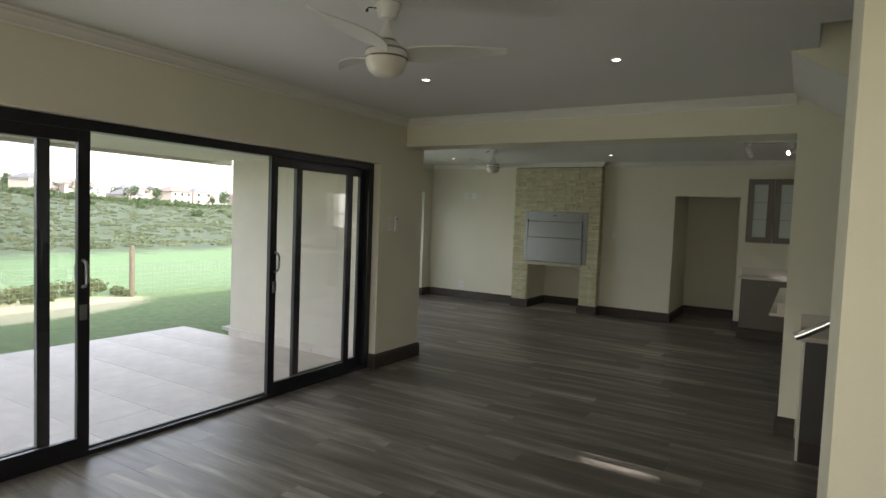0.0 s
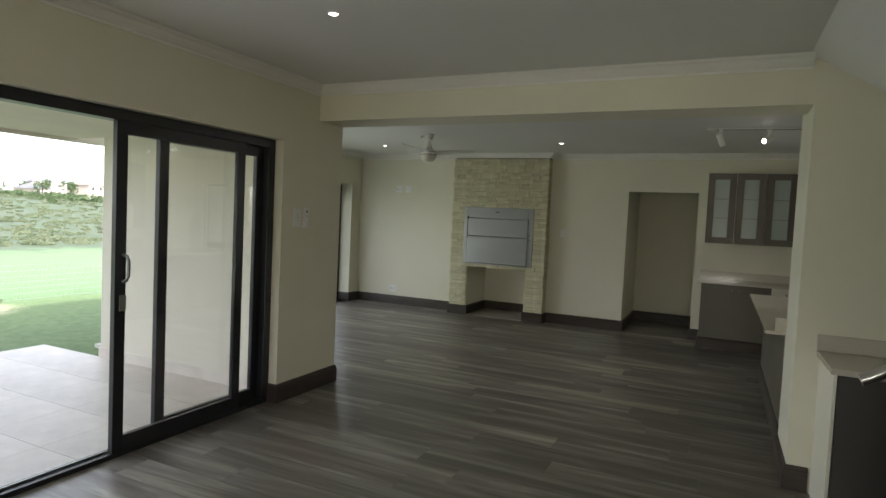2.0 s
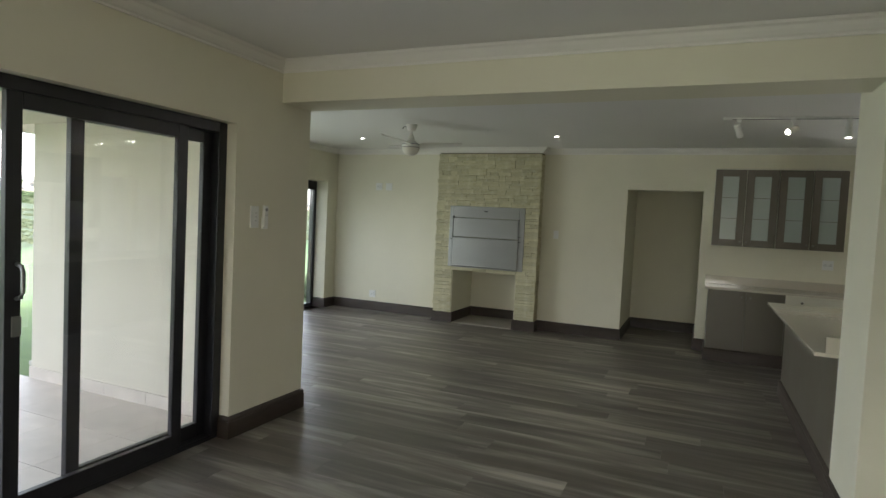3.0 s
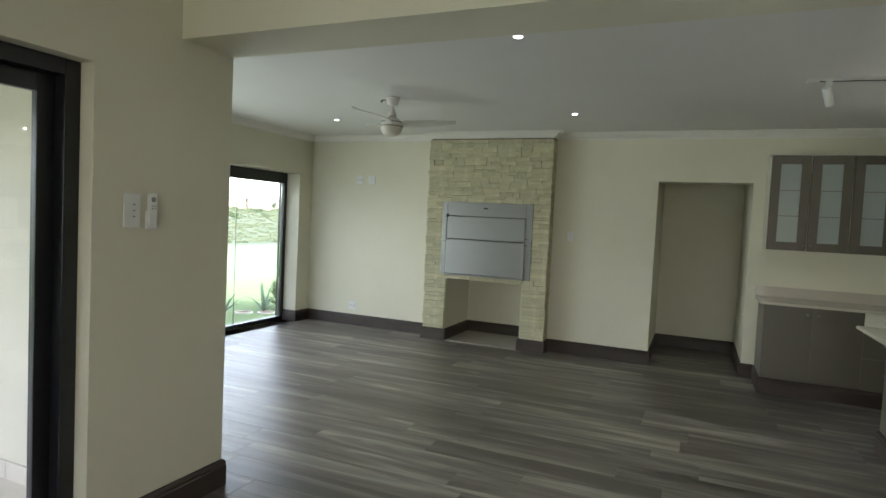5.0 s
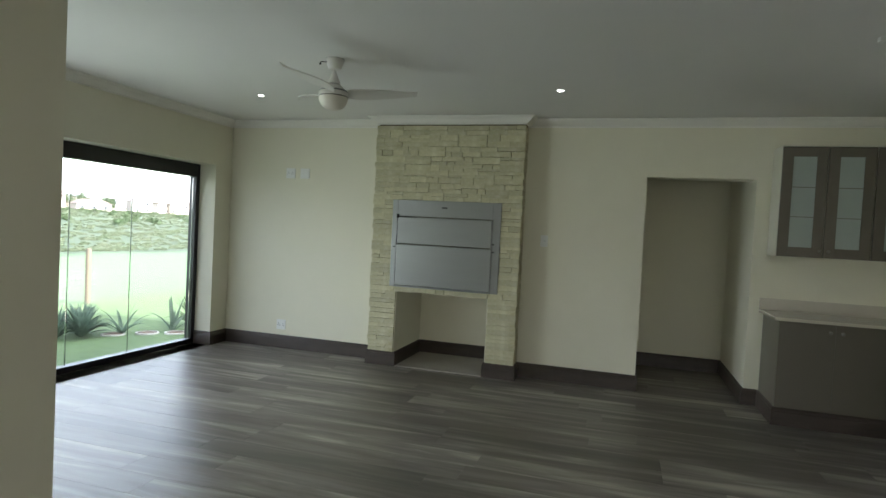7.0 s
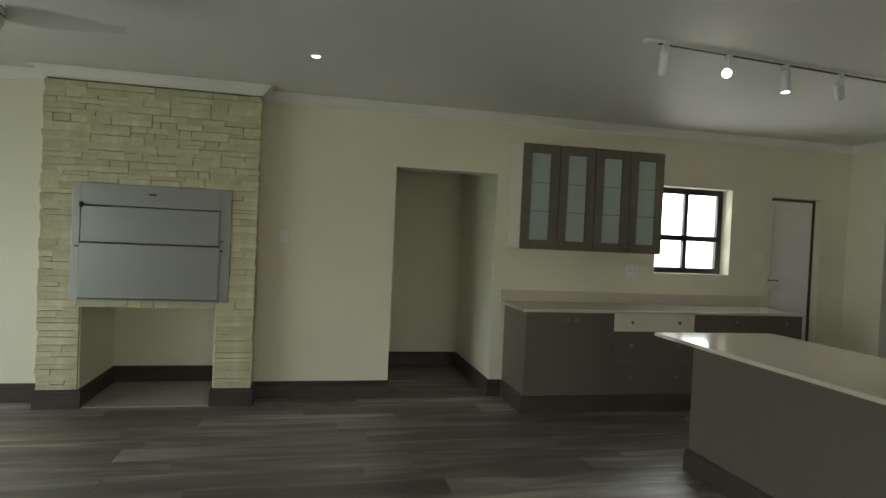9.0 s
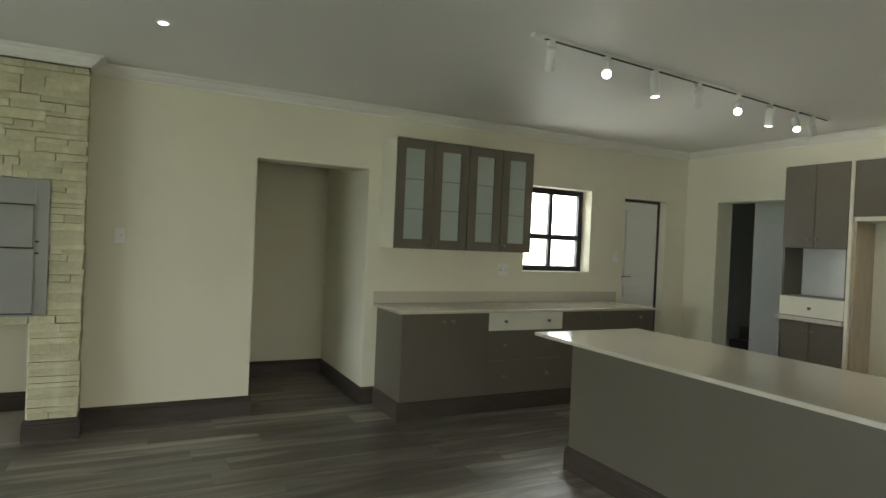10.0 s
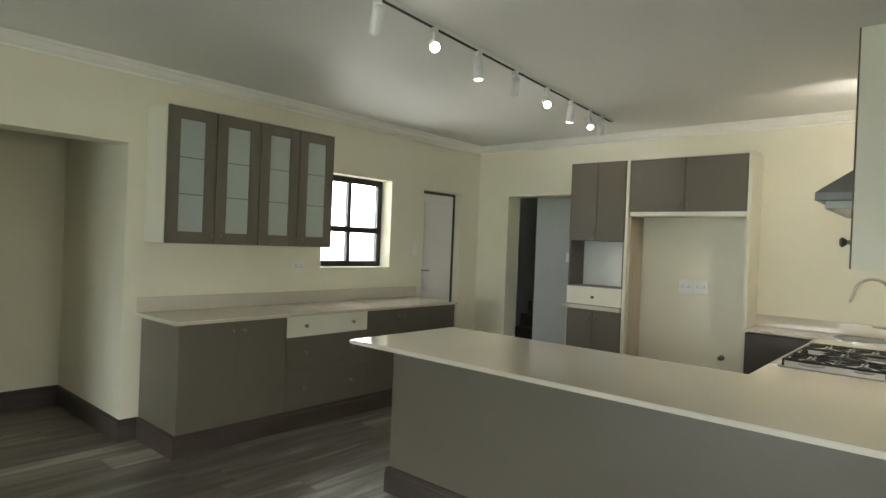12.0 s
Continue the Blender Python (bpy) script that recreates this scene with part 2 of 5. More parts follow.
def tube(bm, pts, r, n=12):
    """A round bar along a line of points."""
    pts = [Vector(p) for p in pts]
    rings = []
    for i, p in enumerate(pts):
        d = (pts[min(i + 1, len(pts) - 1)] - pts[max(i - 1, 0)]).normalized()
        u = d.orthogonal().normalized() if abs(d.z) > 0.99 else d.cross(Vector((0, 0, 1))).normalized()
        w = d.cross(u)
        rings.append([bm.verts.new(p + r * (math.cos(2 * math.pi * k / n) * u + math.sin(2 * math.pi * k / n) * w)) for k in range(n)])
    for a, b in zip(rings, rings[1:]):
        for k in range(n):
            bm.faces.new((a[k], a[(k + 1) % n], b[(k + 1) % n], b[k]))
    bm.faces.new(rings[0])
    bm.faces.new(rings[-1])
    return bm


def sweep(bm, line, profile, closed=False):
    """Carry a profile of (inwards, height) along a plan line, mitred, with the room on the line's left."""
    n = len(line)
    P = [Vector((x, y)) for x, y in line]
    rings = []
    for i in range(n):
        before = (P[i] - P[i - 1]).normalized() if (closed or i) else None
        after = (P[(i + 1) % n] - P[i]).normalized() if (closed or i < n - 1) else None
        before, after = before or after, after or before
        na, nb = Vector((-before.y, before.x)), Vector((-after.y, after.x))
        mid = (na + nb) / max(0.2, 1 + na.dot(nb))
        rings.append([bm.verts.new((P[i].x + mid.x * o, P[i].y + mid.y * o, z)) for o, z in profile])
    k = len(profile)
    pairs = list(zip(rings, rings[1:])) + ([(rings[-1], rings[0])] if closed else [])
    for a, b in pairs:
        for j in range(k):
            bm.faces.new((a[j], b[j], b[(j + 1) % k], a[(j + 1) % k]))
    if not closed:
        bm.faces.new(rings[0])
        bm.faces.new(rings[-1])
    return bm


def link(name, bm, mat, smooth=False):
    bmesh.ops.recalc_face_normals(bm, faces=bm.faces)
    me = bpy.data.meshes.new(name)
    bm.to_mesh(me)
    bm.free()
    me.materials.append(mat)
    if smooth:
        for p in me.polygons:
            p.use_smooth = True
        me.set_sharp_from_angle(angle=radians(35))
    return new(name, me)


def part(name, bm, mat, parent, label="", smooth=False):
    ob = link(name, bm, mat, smooth)
    ob.parent = parent
    return tagged(ob, label)


def thing(name, at, label, category, group="", kind="", turn=0):
    ob = new(name)
    ob.empty_display_size = 0.1
    ob.matrix_world = pose(*at, 0, 0, turn)
    return tagged(ob, label, category, group, kind)


def structure(name, bm, mat, label, category, smooth=False):
    return tagged(link(name, bm, mat, smooth), label, category, "", "structure")


def wall(name, along, a0, a1, c0, c1, z0, z1, holes=(), mat=None, label="cream painted plaster wall"):
    """A thick wall along x or y from a0 to a1, with openings (a, b, bottom, top) through it."""
    bm = bmesh.new()

    def slab(p, q, lo, hi):
        if q - p > 1e-4 and hi - lo > 1e-4:
            bx(bm, *((p, q, c0, c1) if along == "x" else (c0, c1, p, q)), lo, hi, 0)
    at = a0
    for p, q, lo, hi in sorted(holes):
        slab(at, p, z0, z1)
        slab(p, q, z0, lo)
        slab(p, q, hi, z1)
        at = q
    slab(at, a1, z0, z1)
    return structure(name, bm, mat or M_WALL, label, "wall")


# ---- plan ----
CEIL = 2.71
X_W, X_LW, X_E = -3.475, -6.36, 3.55       # living west wall, lounge west wall, kitchen east wall
Y_N, Y_DIV, Y_DIVN = 11.08, 6.02, 6.37    # far wall, dividing beam
X_COL, Y_KS = 0.26, 6.62                  # end of the dividing wall, kitchen south wall
SOFFIT = 2.41
Y_BACK, X_R = -1.8, 4.6

# ---- shell ----
structure("floor", bx(box(X_W - 0.12, X_R, Y_BACK, 6.2, -0.12, -0.012, 0), X_LW - 0.22, X_R, 6.2, 12.6, -0.12, -0.012, 0), M_SUB, "dark screed under the plank floor", "floor")
bm = bmesh.new()
bx(bm, X_W - 0.3, X_COL + 0.1, Y_BACK, Y_DIV + 0.1, CEIL, CEIL + 0.2, 0)
bx(bm, X_COL + 0.1, X_R, Y_BACK, 4.22, CEIL, CEIL + 0.2, 0)
bx(bm, X_LW - 0.3, X_E + 0.2, Y_DIV + 0.1, 12.7, CEIL, CEIL + 0.2, 0)
structure("ceiling", bm, M_CEIL, "smooth white painted ceiling with downlights", "ceiling")
wall("wall_west", "y", Y_BACK, Y_DIVN, X_W - 0.30, X_W, 0, CEIL + 0.1, [(1.36, 5.56, 0.0, 2.18)])
wall("wall_patio", "x", -6.38, X_W - 0.30, Y_DIV, Y_DIVN, -0.2, CEIL + 0.1, mat=M_MASON, label="tan plastered outside wall of the patio")
bm = bmesh.new()
bx(bm, X_W, X_COL, Y_DIV, Y_DIVN, SOFFIT, CEIL + 0.1, 0)
bx(bm, X_COL, X_R, Y_DIV, Y_KS, 0, 5.2, 0)
structure("wall_divider", bm, M_WALL, "cream dividing wall with a deep beam over the wide opening", "wall")
wall("wall_lounge_west", "y", Y_DIVN, Y_N + 0.25, X_LW - 0.34, X_LW, -0.1, CEIL + 0.1, [(6.57, 10.79, 0.0, 2.14)])
wall("wall_north", "x", X_LW, X_E + 0.25, Y_N, Y_N + 0.25, 0, CEIL + 0.1,
     [(-4.07, -3.0, 0.0, 0.86), (-1.52, -0.54, 0.0, 2.14), (1.18, 2.06, 1.24, 2.14), (2.55, 3.20, 0.0, 2.10)])
wall("wall_east", "y", Y_KS, Y_N, X_E, X_E + 0.25, 0, CEIL + 0.1, [(9.72, 10.64, 0.0, 2.10)])
# Unseen opening, added to hold the warm fill lamp.
wall("wall_south", "x", X_W - 0.3, X_R + 0.2, Y_BACK - 0.2, Y_BACK, 0, CEIL + 0.1, [(-0.7, 1.3, 0.5, 2.2)])
# Unseen opening at y 3.15 added to let daylight into the stair shaft.
wall("wall_stair_east", "y", Y_BACK, Y_DIV, X_R, X_R + 0.2, 0, 5.2, [(3.15, 3.6, 3.6, 4.2), (4.44, 4.60, 3.85, 4.35)])
wall("wall_niche", "x", -1.72, -0.34, 12.43, 12.6, 0, CEIL)
wall("wall_niche_left", "y", Y_N + 0.25, 12.43, -1.72, -1.52, 0, CEIL)
wall("wall_niche_right", "y", Y_N + 0.25, 12.43, -0.54, -0.34, 0, CEIL)
wall("wall_nib", "x", 0.418, X_R, 1.90, 2.30, 0, CEIL)

CORN = [(0.0, CEIL - 0.085), (0.012, CEIL - 0.085), (0.012, CEIL - 0.072), (0.028, CEIL - 0.064), (0.052, CEIL - 0.044), (0.066, CEIL - 0.027), (0.084, CEIL - 0.018), (0.095, CEIL - 0.004), (0.0, CEIL - 0.004)]
SKIRT = [(0.0, 0.0), (0.02, 0.0), (0.02, 0.115), (0.016, 0.122), (0.018, 0.135), (0.010, 0.150), (0.0, 0.155)]
bm = sweep(bmesh.new(), [(X_COL - 0.02, Y_DIV), (X_W, Y_DIV), (X_W, Y_BACK)], CORN)
structure("cornice_living", bm, M_CORN, "white moulded plaster cornice along the ceiling", "cornice")
line = [(X_LW, Y_DIVN), (X_E, Y_DIVN + 0.25), (X_E, Y_N), (-2.72, Y_N), (-2.72, 10.876), (-4.346, 10.876), (-4.346, Y_N), (X_LW, Y_N)]
bm = sweep(bmesh.new(), line, CORN, closed=True)
structure("cornice_lounge", bm, M_CORN, "white moulded plaster cornice round the lounge", "cornice")


def skirting(line):
    return structure("baseboard", sweep(bmesh.new(), line, SKIRT), M_BASE, "dark brown moulded wooden skirting board", "baseboard")


skirting([(X_W - 0.3, Y_DIVN), (X_W, Y_DIVN), (X_W, 5.56), (X_W - 0.08, 5.56)])
skirting([(X_W, 1.36), (X_W, Y_BACK)])
skirting([(X_LW - 0.22, 10.79), (X_LW, 10.79), (X_LW, Y_N), (-4.346, Y_N)][::-1])
skirting([(-1.52, Y_N + 0.1), (-1.52, Y_N), (-2.72, Y_N)])
skirting([(-0.42, Y_N), (-0.54, Y_N), (-0.54, 12.43), (-1.52, 12.43), (-1.52, Y_N + 0.1)])
skirting([(X_COL + 0.12, Y_DIV), (X_COL, Y_DIV), (X_COL, Y_KS), (X_COL + 0.08, Y_KS)])
skirting([(X_E, 10.64), (X_E, Y_N), (3.20, Y_N)])


# ---- glazed sliding doors ----
def slider_panel(name, y0, y1, x, top, parent):
    f = 0.075
    bm = bmesh.new()
    for a in ((y0, y0 + f, 0.03, top), (y1 - f, y1, 0.03, top), (y0 + f, y1 - f, 0.03, 0.03 + 0.10), (y0 + f, y1 - f, top - 0.08, top)):
        bx(bm, x - 0.02, x + 0.02, *a, 0.004)
    p = part(name, bm, M_BLACK, parent)
    g = part("pane", box(x - 0.003, x + 0.003, y0 + f - 0.01, y1 - f + 0.01, 0.12, top - 0.07, 0), M_GLASS, p, "clear glass pane")
    g.visible_shadow = False
    return p


def pull(y, x, z, parent, side):
    bm = tube(bmesh.new(), [(x, y, z - 0.085), (x + 0.035 * side, y, z - 0.075), (x + 0.05 * side, y, z - 0.05), (x + 0.05 * side, y, z + 0.05), (x + 0.035 * side, y, z + 0.075), (x, y, z + 0.085)], 0.011)
    return part("handle", bm, M_STEEL, parent, "bent steel pull handle", True)


d = thing("door_1", (0, 0, 0), "wide black aluminium sliding patio door standing half open", "sliding door", "", "structure")
XF = X_W - 0.135
bm = bmesh.new()
for a in ((1.36, 1.43, 0.0, 2.18), (5.49, 5.56, 0.0, 2.18), (1.43, 5.49, 2.11, 2.18), (1.43, 5.49, -0.01, 0.03)):
    bx(bm, XF - 0.052, XF + 0.052, *a, 0.004)
part("frame", bm, M_BLACK, d)
part("track", box(XF - 0.012, XF + 0.0, 2.6, 4.3, 0.031, 0.042, 0.002), M_STEEL, d, "bare aluminium floor track")
slider_panel("fixed_panel", 4.51, 5.49, XF - 0.03, 2.11, d)
slider_panel("fixed_panel", 1.43, 2.45, XF - 0.03, 2.11, d)
p = slider_panel("sliding_panel", 4.16, 5.23, XF + 0.03, 2.11, d)
pull(4.215, XF + 0.05, 1.20, p, 1)
part("lock", box(XF + 0.05, XF + 0.058, 4.19, 4.235, 0.93, 1.03, 0.003), M_STEEL, p, "small steel lock plate")
p = slider_panel("sliding_panel", 1.57, 2.66, XF + 0.03, 2.11, d)
pull(2.615, XF + 0.05, 1.20, p, 1)
pull(2.615, XF + 0.01, 1.20, p, -1)
part("lock", box(XF + 0.05, XF + 0.058, 2.595, 2.64, 0.90, 1.00, 0.003), M_STEEL, p, "small steel lock plate")

d = thing("door_2", (0, 0, 0), "frameless glass stacking door in a black aluminium frame", "glass door", "", "structure")
XG = X_LW - 0.27
bm = bmesh.new()
for a in ((6.57, 6.63, 0.0, 2.14), (10.73, 10.79, 0.0, 2.14), (6.63, 10.73, 1.99, 2.14), (6.63, 10.73, 0.0, 0.06)):
    bx(bm, XG - 0.05, XG + 0.05, *a, 0.004)
part("frame", bm, M_BLACK, d)
for y0, y1 in ((6.63, 7.45), (7.455, 8.38), (8.385, 9.105), (9.11, 9.83), (9.835, 10.73)):
    g = part("pane", box(XG - 0.005, XG + 0.005, y0, y1 - 0.004, 0.055, 1.975, 0), M_GLASS, d, "tall clear glass pane")
    g.visible_shadow = False

w = thing("window_1", (0, 0, 0), "black aluminium kitchen window with four panes", "window", "", "structure")
bm = bmesh.new()
YW = Y_N + 0.17
for a in ((1.18, 1.24, 1.24, 2.14), (2.00, 2.06, 1.24, 2.14), (1.24, 2.00, 1.24, 1.30), (1.24, 2.00, 2.08, 2.14), (1.24, 2.00, 1.585, 1.645), (1.60, 1.645, 1.30, 1.585), (1.60, 1.645, 1.645, 2.08)):
    bx(bm, a[0], a[1], YW - 0.025, YW + 0.025, a[2], a[3], 0.004)
part("window_frame", bm, M_BLACK, w)
for x0, x1 in ((1.24, 1.60), (1.645, 2.00)):
    for z0, z1 in ((1.30, 1.585), (1.645, 2.08)):
        g = part("pane", box(x0, x1, YW - 0.003, YW + 0.003, z0, z1, 0), M_GLASS, w)
        g.visible_shadow = False
part("window_sill", box(1.18, 2.06, Y_N - 0.005, YW - 0.025, 1.23, 1.244, 0.002), M_WALL, w)

d = thing("door_3", (2.57, Y_N + 0.10, 0), "white panelled door closed in the kitchen wall", "door", "", "structure")
bm = box(0, 0.60, 0, 0.04, 0.01, 2.07, 0.003)
for z0, z1 in ((0.15, 0.85), (0.97, 1.10), (1.22, 1.98)):
    bx(bm, 0.10, 0.50, -0.008, 0.01, z0, z1, 0.006)
part("leaf", bm, M_DOOR, d)
bm = lathe(bmesh.new(), [(0.02, 0), (0.02, -0.01), (0.008, -0.012), (0.008, -0.04)], 12, (0.06, 0, 1.2), "y")
bx(bm, 0.052, 0.17, -0.05, -0.036, 1.193, 1.207, 0.004)
part("door_handle", bm, M_STEEL, d, "steel lever handle", True)
part("frame", bx(box(0.605, 0.63, -0.01, 0.06, 0, 2.10), -0.02, 0.605, -0.01, 0.06, 2.075, 2.10), M_STAIR, d, "dark timber door frame")


# ---- fireplace ----
f = thing("built_in_barbecue", (-3.533, 10.876, 0), "cream ledge-stone chimney breast with a steel built-in barbecue", "fireplace")
FW, FD = 0.813, 0.204
bm = bmesh.new()
bx(bm, -FW + 0.012, FW - 0.012, 0.012, FD, 0.82, CEIL - 0.02, 0)
bx(bm, -FW + 0.012, -0.515, 0.012, FD, 0, 0.82, 0)
bx(bm, 0.515, FW - 0.012, 0.012, FD, 0, 0.82, 0)
part("core", bm, M_GROUT, f)
for a in ((-0.53, 0.53, 0.85, 0.90, 0.0, 0.85), (-0.53, -0.505, 0.008, 0.85, 0.0, 0.82), (0.505, 0.53, 0.008, 0.85, 0.0, 0.82), (-0.53, 0.53, FD, 0.85, 0.82, 0.85)):
    part("alcove_wall", box(*a, 0), M_WALL, f, "cream plastered side of the wood store")
part("hearth", box(-0.505, 0.505, 0.0, 0.85, -0.01, 0.008, 0.002), M_HEARTH, f, "pale screed hearth floor")
bm = sweep(bmesh.new(), [(-FW, FD), (-FW, 0.0), (-0.505, 0.0), (-0.505, 0.85), (0.505, 0.85), (0.505, 0.0), (FW, 0.0), (FW, FD)][::-1], SKIRT)
part("skirting", bm, M_BASE, f, "dark brown skirting round the stone piers")
bm = bmesh.new()
for a in ((-0.585, -0.525, 0.875, 1.815), (0.525, 0.61, 0.875, 1.815), (-0.525, 0.525, 1.64, 1.815), (-0.525, 0.525, 0.875, 0.89)):
    part("surround_strip", box(a[0], a[1], -0.026, 0.02, a[2], a[3], 0.003), M_STEEL, f)
up = part("upper_door", box(-0.515, 0.52, -0.040, 0.0, 1.345, 1.632, 0.004), M_STEEL, f)
part("handle", bx(box(-0.528, -0.505, -0.052, -0.03, 1.615, 1.66), -0.528, -0.30, -0.05, -0.036, 1.628, 1.636), M_IRON, up)
lo = part("lower_door", box(-0.52, 0.525, -0.046, 0.0, 0.895, 1.335, 0.004), M_STEEL, f)
part("edge_trim", box(0.5255, 0.531, -0.044, -0.01, 0.892, 1.64, 0.001), M_GREY, f)
part("edge_trim", box(-0.527, -0.5215, -0.044, -0.01, 0.892, 1.62, 0.001), M_GREY, f)
part("bottom_rail", box(-0.53, 0.535, -0.055, -0.01, 0.8755, 0.8905, 0.003), M_STEEL, f, "rolled steel lower lip")
for sx, z0 in ((-0.545, 1.30), (0.54, 1.30), (0.54, 1.38)):
    part("hinge_pin", box(sx - 0.014, sx + 0.014, -0.034, -0.02, z0, z0 + 0.012, 0.002), M_IRON, f)
part("badge", box(-0.03, 0.03, -0.030, -0.025, 1.735, 1.75, 0.001), M_IRON, f)
rs = random.Random(5)


def stone(w, h, dp, seed):
    r = random.Random(seed)
    bm = bmesh.new()
    low = r.choice((0.0, 0.0, 0.004))
    side = r.choice((0.0, 0.0, 0.0, 0.004, 0.006))
    vs = []
    for yy, k in ((0.014, 0.0), (0.0, 0.0), (-dp, 0.0003)):
        for xx, zz in ((side, low), (w, low), (w, h), (side, h)):
            sx = k if xx < w / 2 else -k
            sz = k if zz < h / 2 else -k
            j = 0.0014 if k else 0.0
            vs.append(bm.verts.new((xx + sx + r.uniform(-j, j), yy + (r.uniform(-0.0012, 0.0012) if k else 0), zz + sz + r.uniform(-j, j))))
    mid = bm.verts.new((w * r.uniform(0.3, 0.7), -dp - r.uniform(-0.001, 0.0015), h * r.uniform(0.35, 0.65)))
    for a in (0, 4):
        for k in range(4):
            bm.faces.new((vs[a + k], vs[a + (k + 1) % 4], vs[a + 4 + (k + 1) % 4], vs[a + 4 + k]))
    for k in range(4):
        bm.faces.new((vs[8 + k], vs[8 + (k + 1) % 4], mid))
    return bm


def lay(x0, x1, z0, z1):
    """Random ledge masonry: a panel split again and again into long low stones with stepped joints."""
    w, h = x1 - x0, z1 - z0
    if h > 0.15:
        k = z0 + h * rs.uniform(0.36, 0.64)
        lay(x0, x1, z0, k)
        lay(x0, x1, k, z1)
    elif w > 0.62:
        k = x0 + w * rs.uniform(0.34, 0.66)
        lay(x0, k, z0, z1)
        lay(k, x1, z0, z1)
    elif h > 0.07:
        k = z0 + h * rs.uniform(0.38, 0.62)
        lay(x0, x1, z0, k)
        lay(x0, x1, k, z1)
    elif w > 0.34 or (w > 0.16 and rs.random() < 0.35):
        k = x0 + w * rs.uniform(0.34, 0.66)
        lay(x0, k, z0, z1)
        lay(k, x1, z0, z1)
    else:
        ragged = rs.uniform(-0.004, 0.012)
        if x1 > FW - 1e-6:
            w += ragged
        if x0 < -FW + 1e-6:
            x0, w = x0 - ragged, w + ragged
        o = part("stone", stone(w, h, rs.choice((0.013, 0.0145, 0.015, 0.0155, 0.0165, 0.020)), rs.random()), M_STONE, f)
        o.location = (x0, 0, z0)


lay(-FW, -0.515, 0.155, 0.82)
lay(0.515, FW, 0.155, 0.82)
lay(-FW, FW, 0.82, 0.875)
lay(-FW, -0.585, 0.875, 1.815)
lay(0.61, FW, 0.875, 1.815)
lay(-FW, FW, 1.815, CEIL - 0.10)
# returns down both sides of the breast
for sx in (-1, 1):
    z = 0.155
    while z < CEIL - 0.101:
        h = min(rs.uniform(0.05, 0.11), CEIL - 0.10 - z)
        o = part("stone", stone(FD - 0.005, h, rs.choice((-0.004, 0.0, 0.002, 0.005)), rs.random()), M_STONE, f)
        o.matrix_local = pose(sx * (FW - 0.004), 0.002 if sx > 0 else FD - 0.003, z, 0, 0, 90 * sx)
        z += h


# ---- kitchen ----
def knob(parent, x, y, z, side=(0, -1), big=1.0):
    """A round knob that stands out along side."""
    bm = bmesh.new()
    prof = [(0.008, 0.0), (0.006, 0.012), (0.013, 0.018), (0.016, 0.026), (0.010, 0.032), (0.0005, 0.033)]
    prof = [(r * big, h * big) for r, h in prof]
    if side[0]:
        lathe(bm, [(r, h * side[0]) for r, h in prof], 14, (x, y, z), "x")
    else:
        lathe(bm, [(r, h * side[1]) for r, h in prof], 14, (x, y, z), "y")
    return part("knob", bm, M_NICKEL, parent, "round brushed nickel knob", True)


# wall cabinets with frosted doors: local x along the wall, front at y = 0
def glass_cabinet(x):
    c = thing("wall_cabinet", (x, 10.735, 1.434), "taupe wall cabinet with two frosted glass doors", "cabinet", "glazed wall cabinets")
    W, D, H = 0.718, 0.343, 0.968
    part("body", box(0, W, 0.021, D, 0, H, 0.002), M_CREAM, c, "cream cabinet carcass")
    for i in (0, 1):
        a, b = 0.003 + i * W / 2, (i + 1) * W / 2 - 0.003
        bm = bmesh.new()
        for q in ((a, a + 0.085, 0.003, H - 0.003), (b - 0.085, b, 0.003, H - 0.003), (a + 0.085, b - 0.085, 0.003, 0.088), (a + 0.085, b - 0.085, H - 0.088, H - 0.003)):
            bx(bm, q[0], q[1], 0, 0.02, q[2], q[3], 0.002)
        dr = part("door", bm, M_TAUPE, c)
        part("glass", box(a + 0.08, b - 0.08, 0.010, 0.014, 0.08, H - 0.08, 0), M_FROST, dr, "frosted glass panel")
        # Thin strips on the glass stand in for shelf edges showing through.
        for zz in (0.35, 0.61):
            part("shelf_line", box(a + 0.085, b - 0.085, 0.006, 0.0125, zz, zz + 0.006, 0.001), M_TAUPE, dr)
        knob(dr, b - 0.03 if i == 0 else a + 0.03, 0.0, 0.06)
    return c


glass_cabinet(-0.415)
glass_cabinet(0.305)
box_ob = thing("cornice_strip", (-0.415, 10.727, 2.403), "thin cream capping board on the wall cabinets", "trim")
part("board", box(0, 1.44, 0.006, 0.35, 0, 0.014, 0.002), M_CREAM, box_ob)

YF = 10.48


def base_unit(name, x0, x1, label, fronts, knobs):
    """A base cabinet: fronts are (x0, x1, z0, z1, material), knobs (front, x, z)."""
    c = thing(name, (0, 0, 0), label, "cabinet", "base cabinets")
    part("body", box(x0, x1, YF + 0.02, Y_N - 0.004, 0.15, 0.894, 0.001), M_TAUPE, c)
    made = []
    for a, b, z0, z1, m in fronts:
        made.append(part("drawer" if z1 - z0 < 0.4 else "door", box(a + 0.0007, b - 0.0007, YF, YF + 0.019, z0 + 0.001, z1 - 0.001, 0.001), m, c, "cream drawer front" if m is M_CREAM else ""))
    for i, x, zz in knobs:
        knob(made[i], x, YF, zz)
    return c


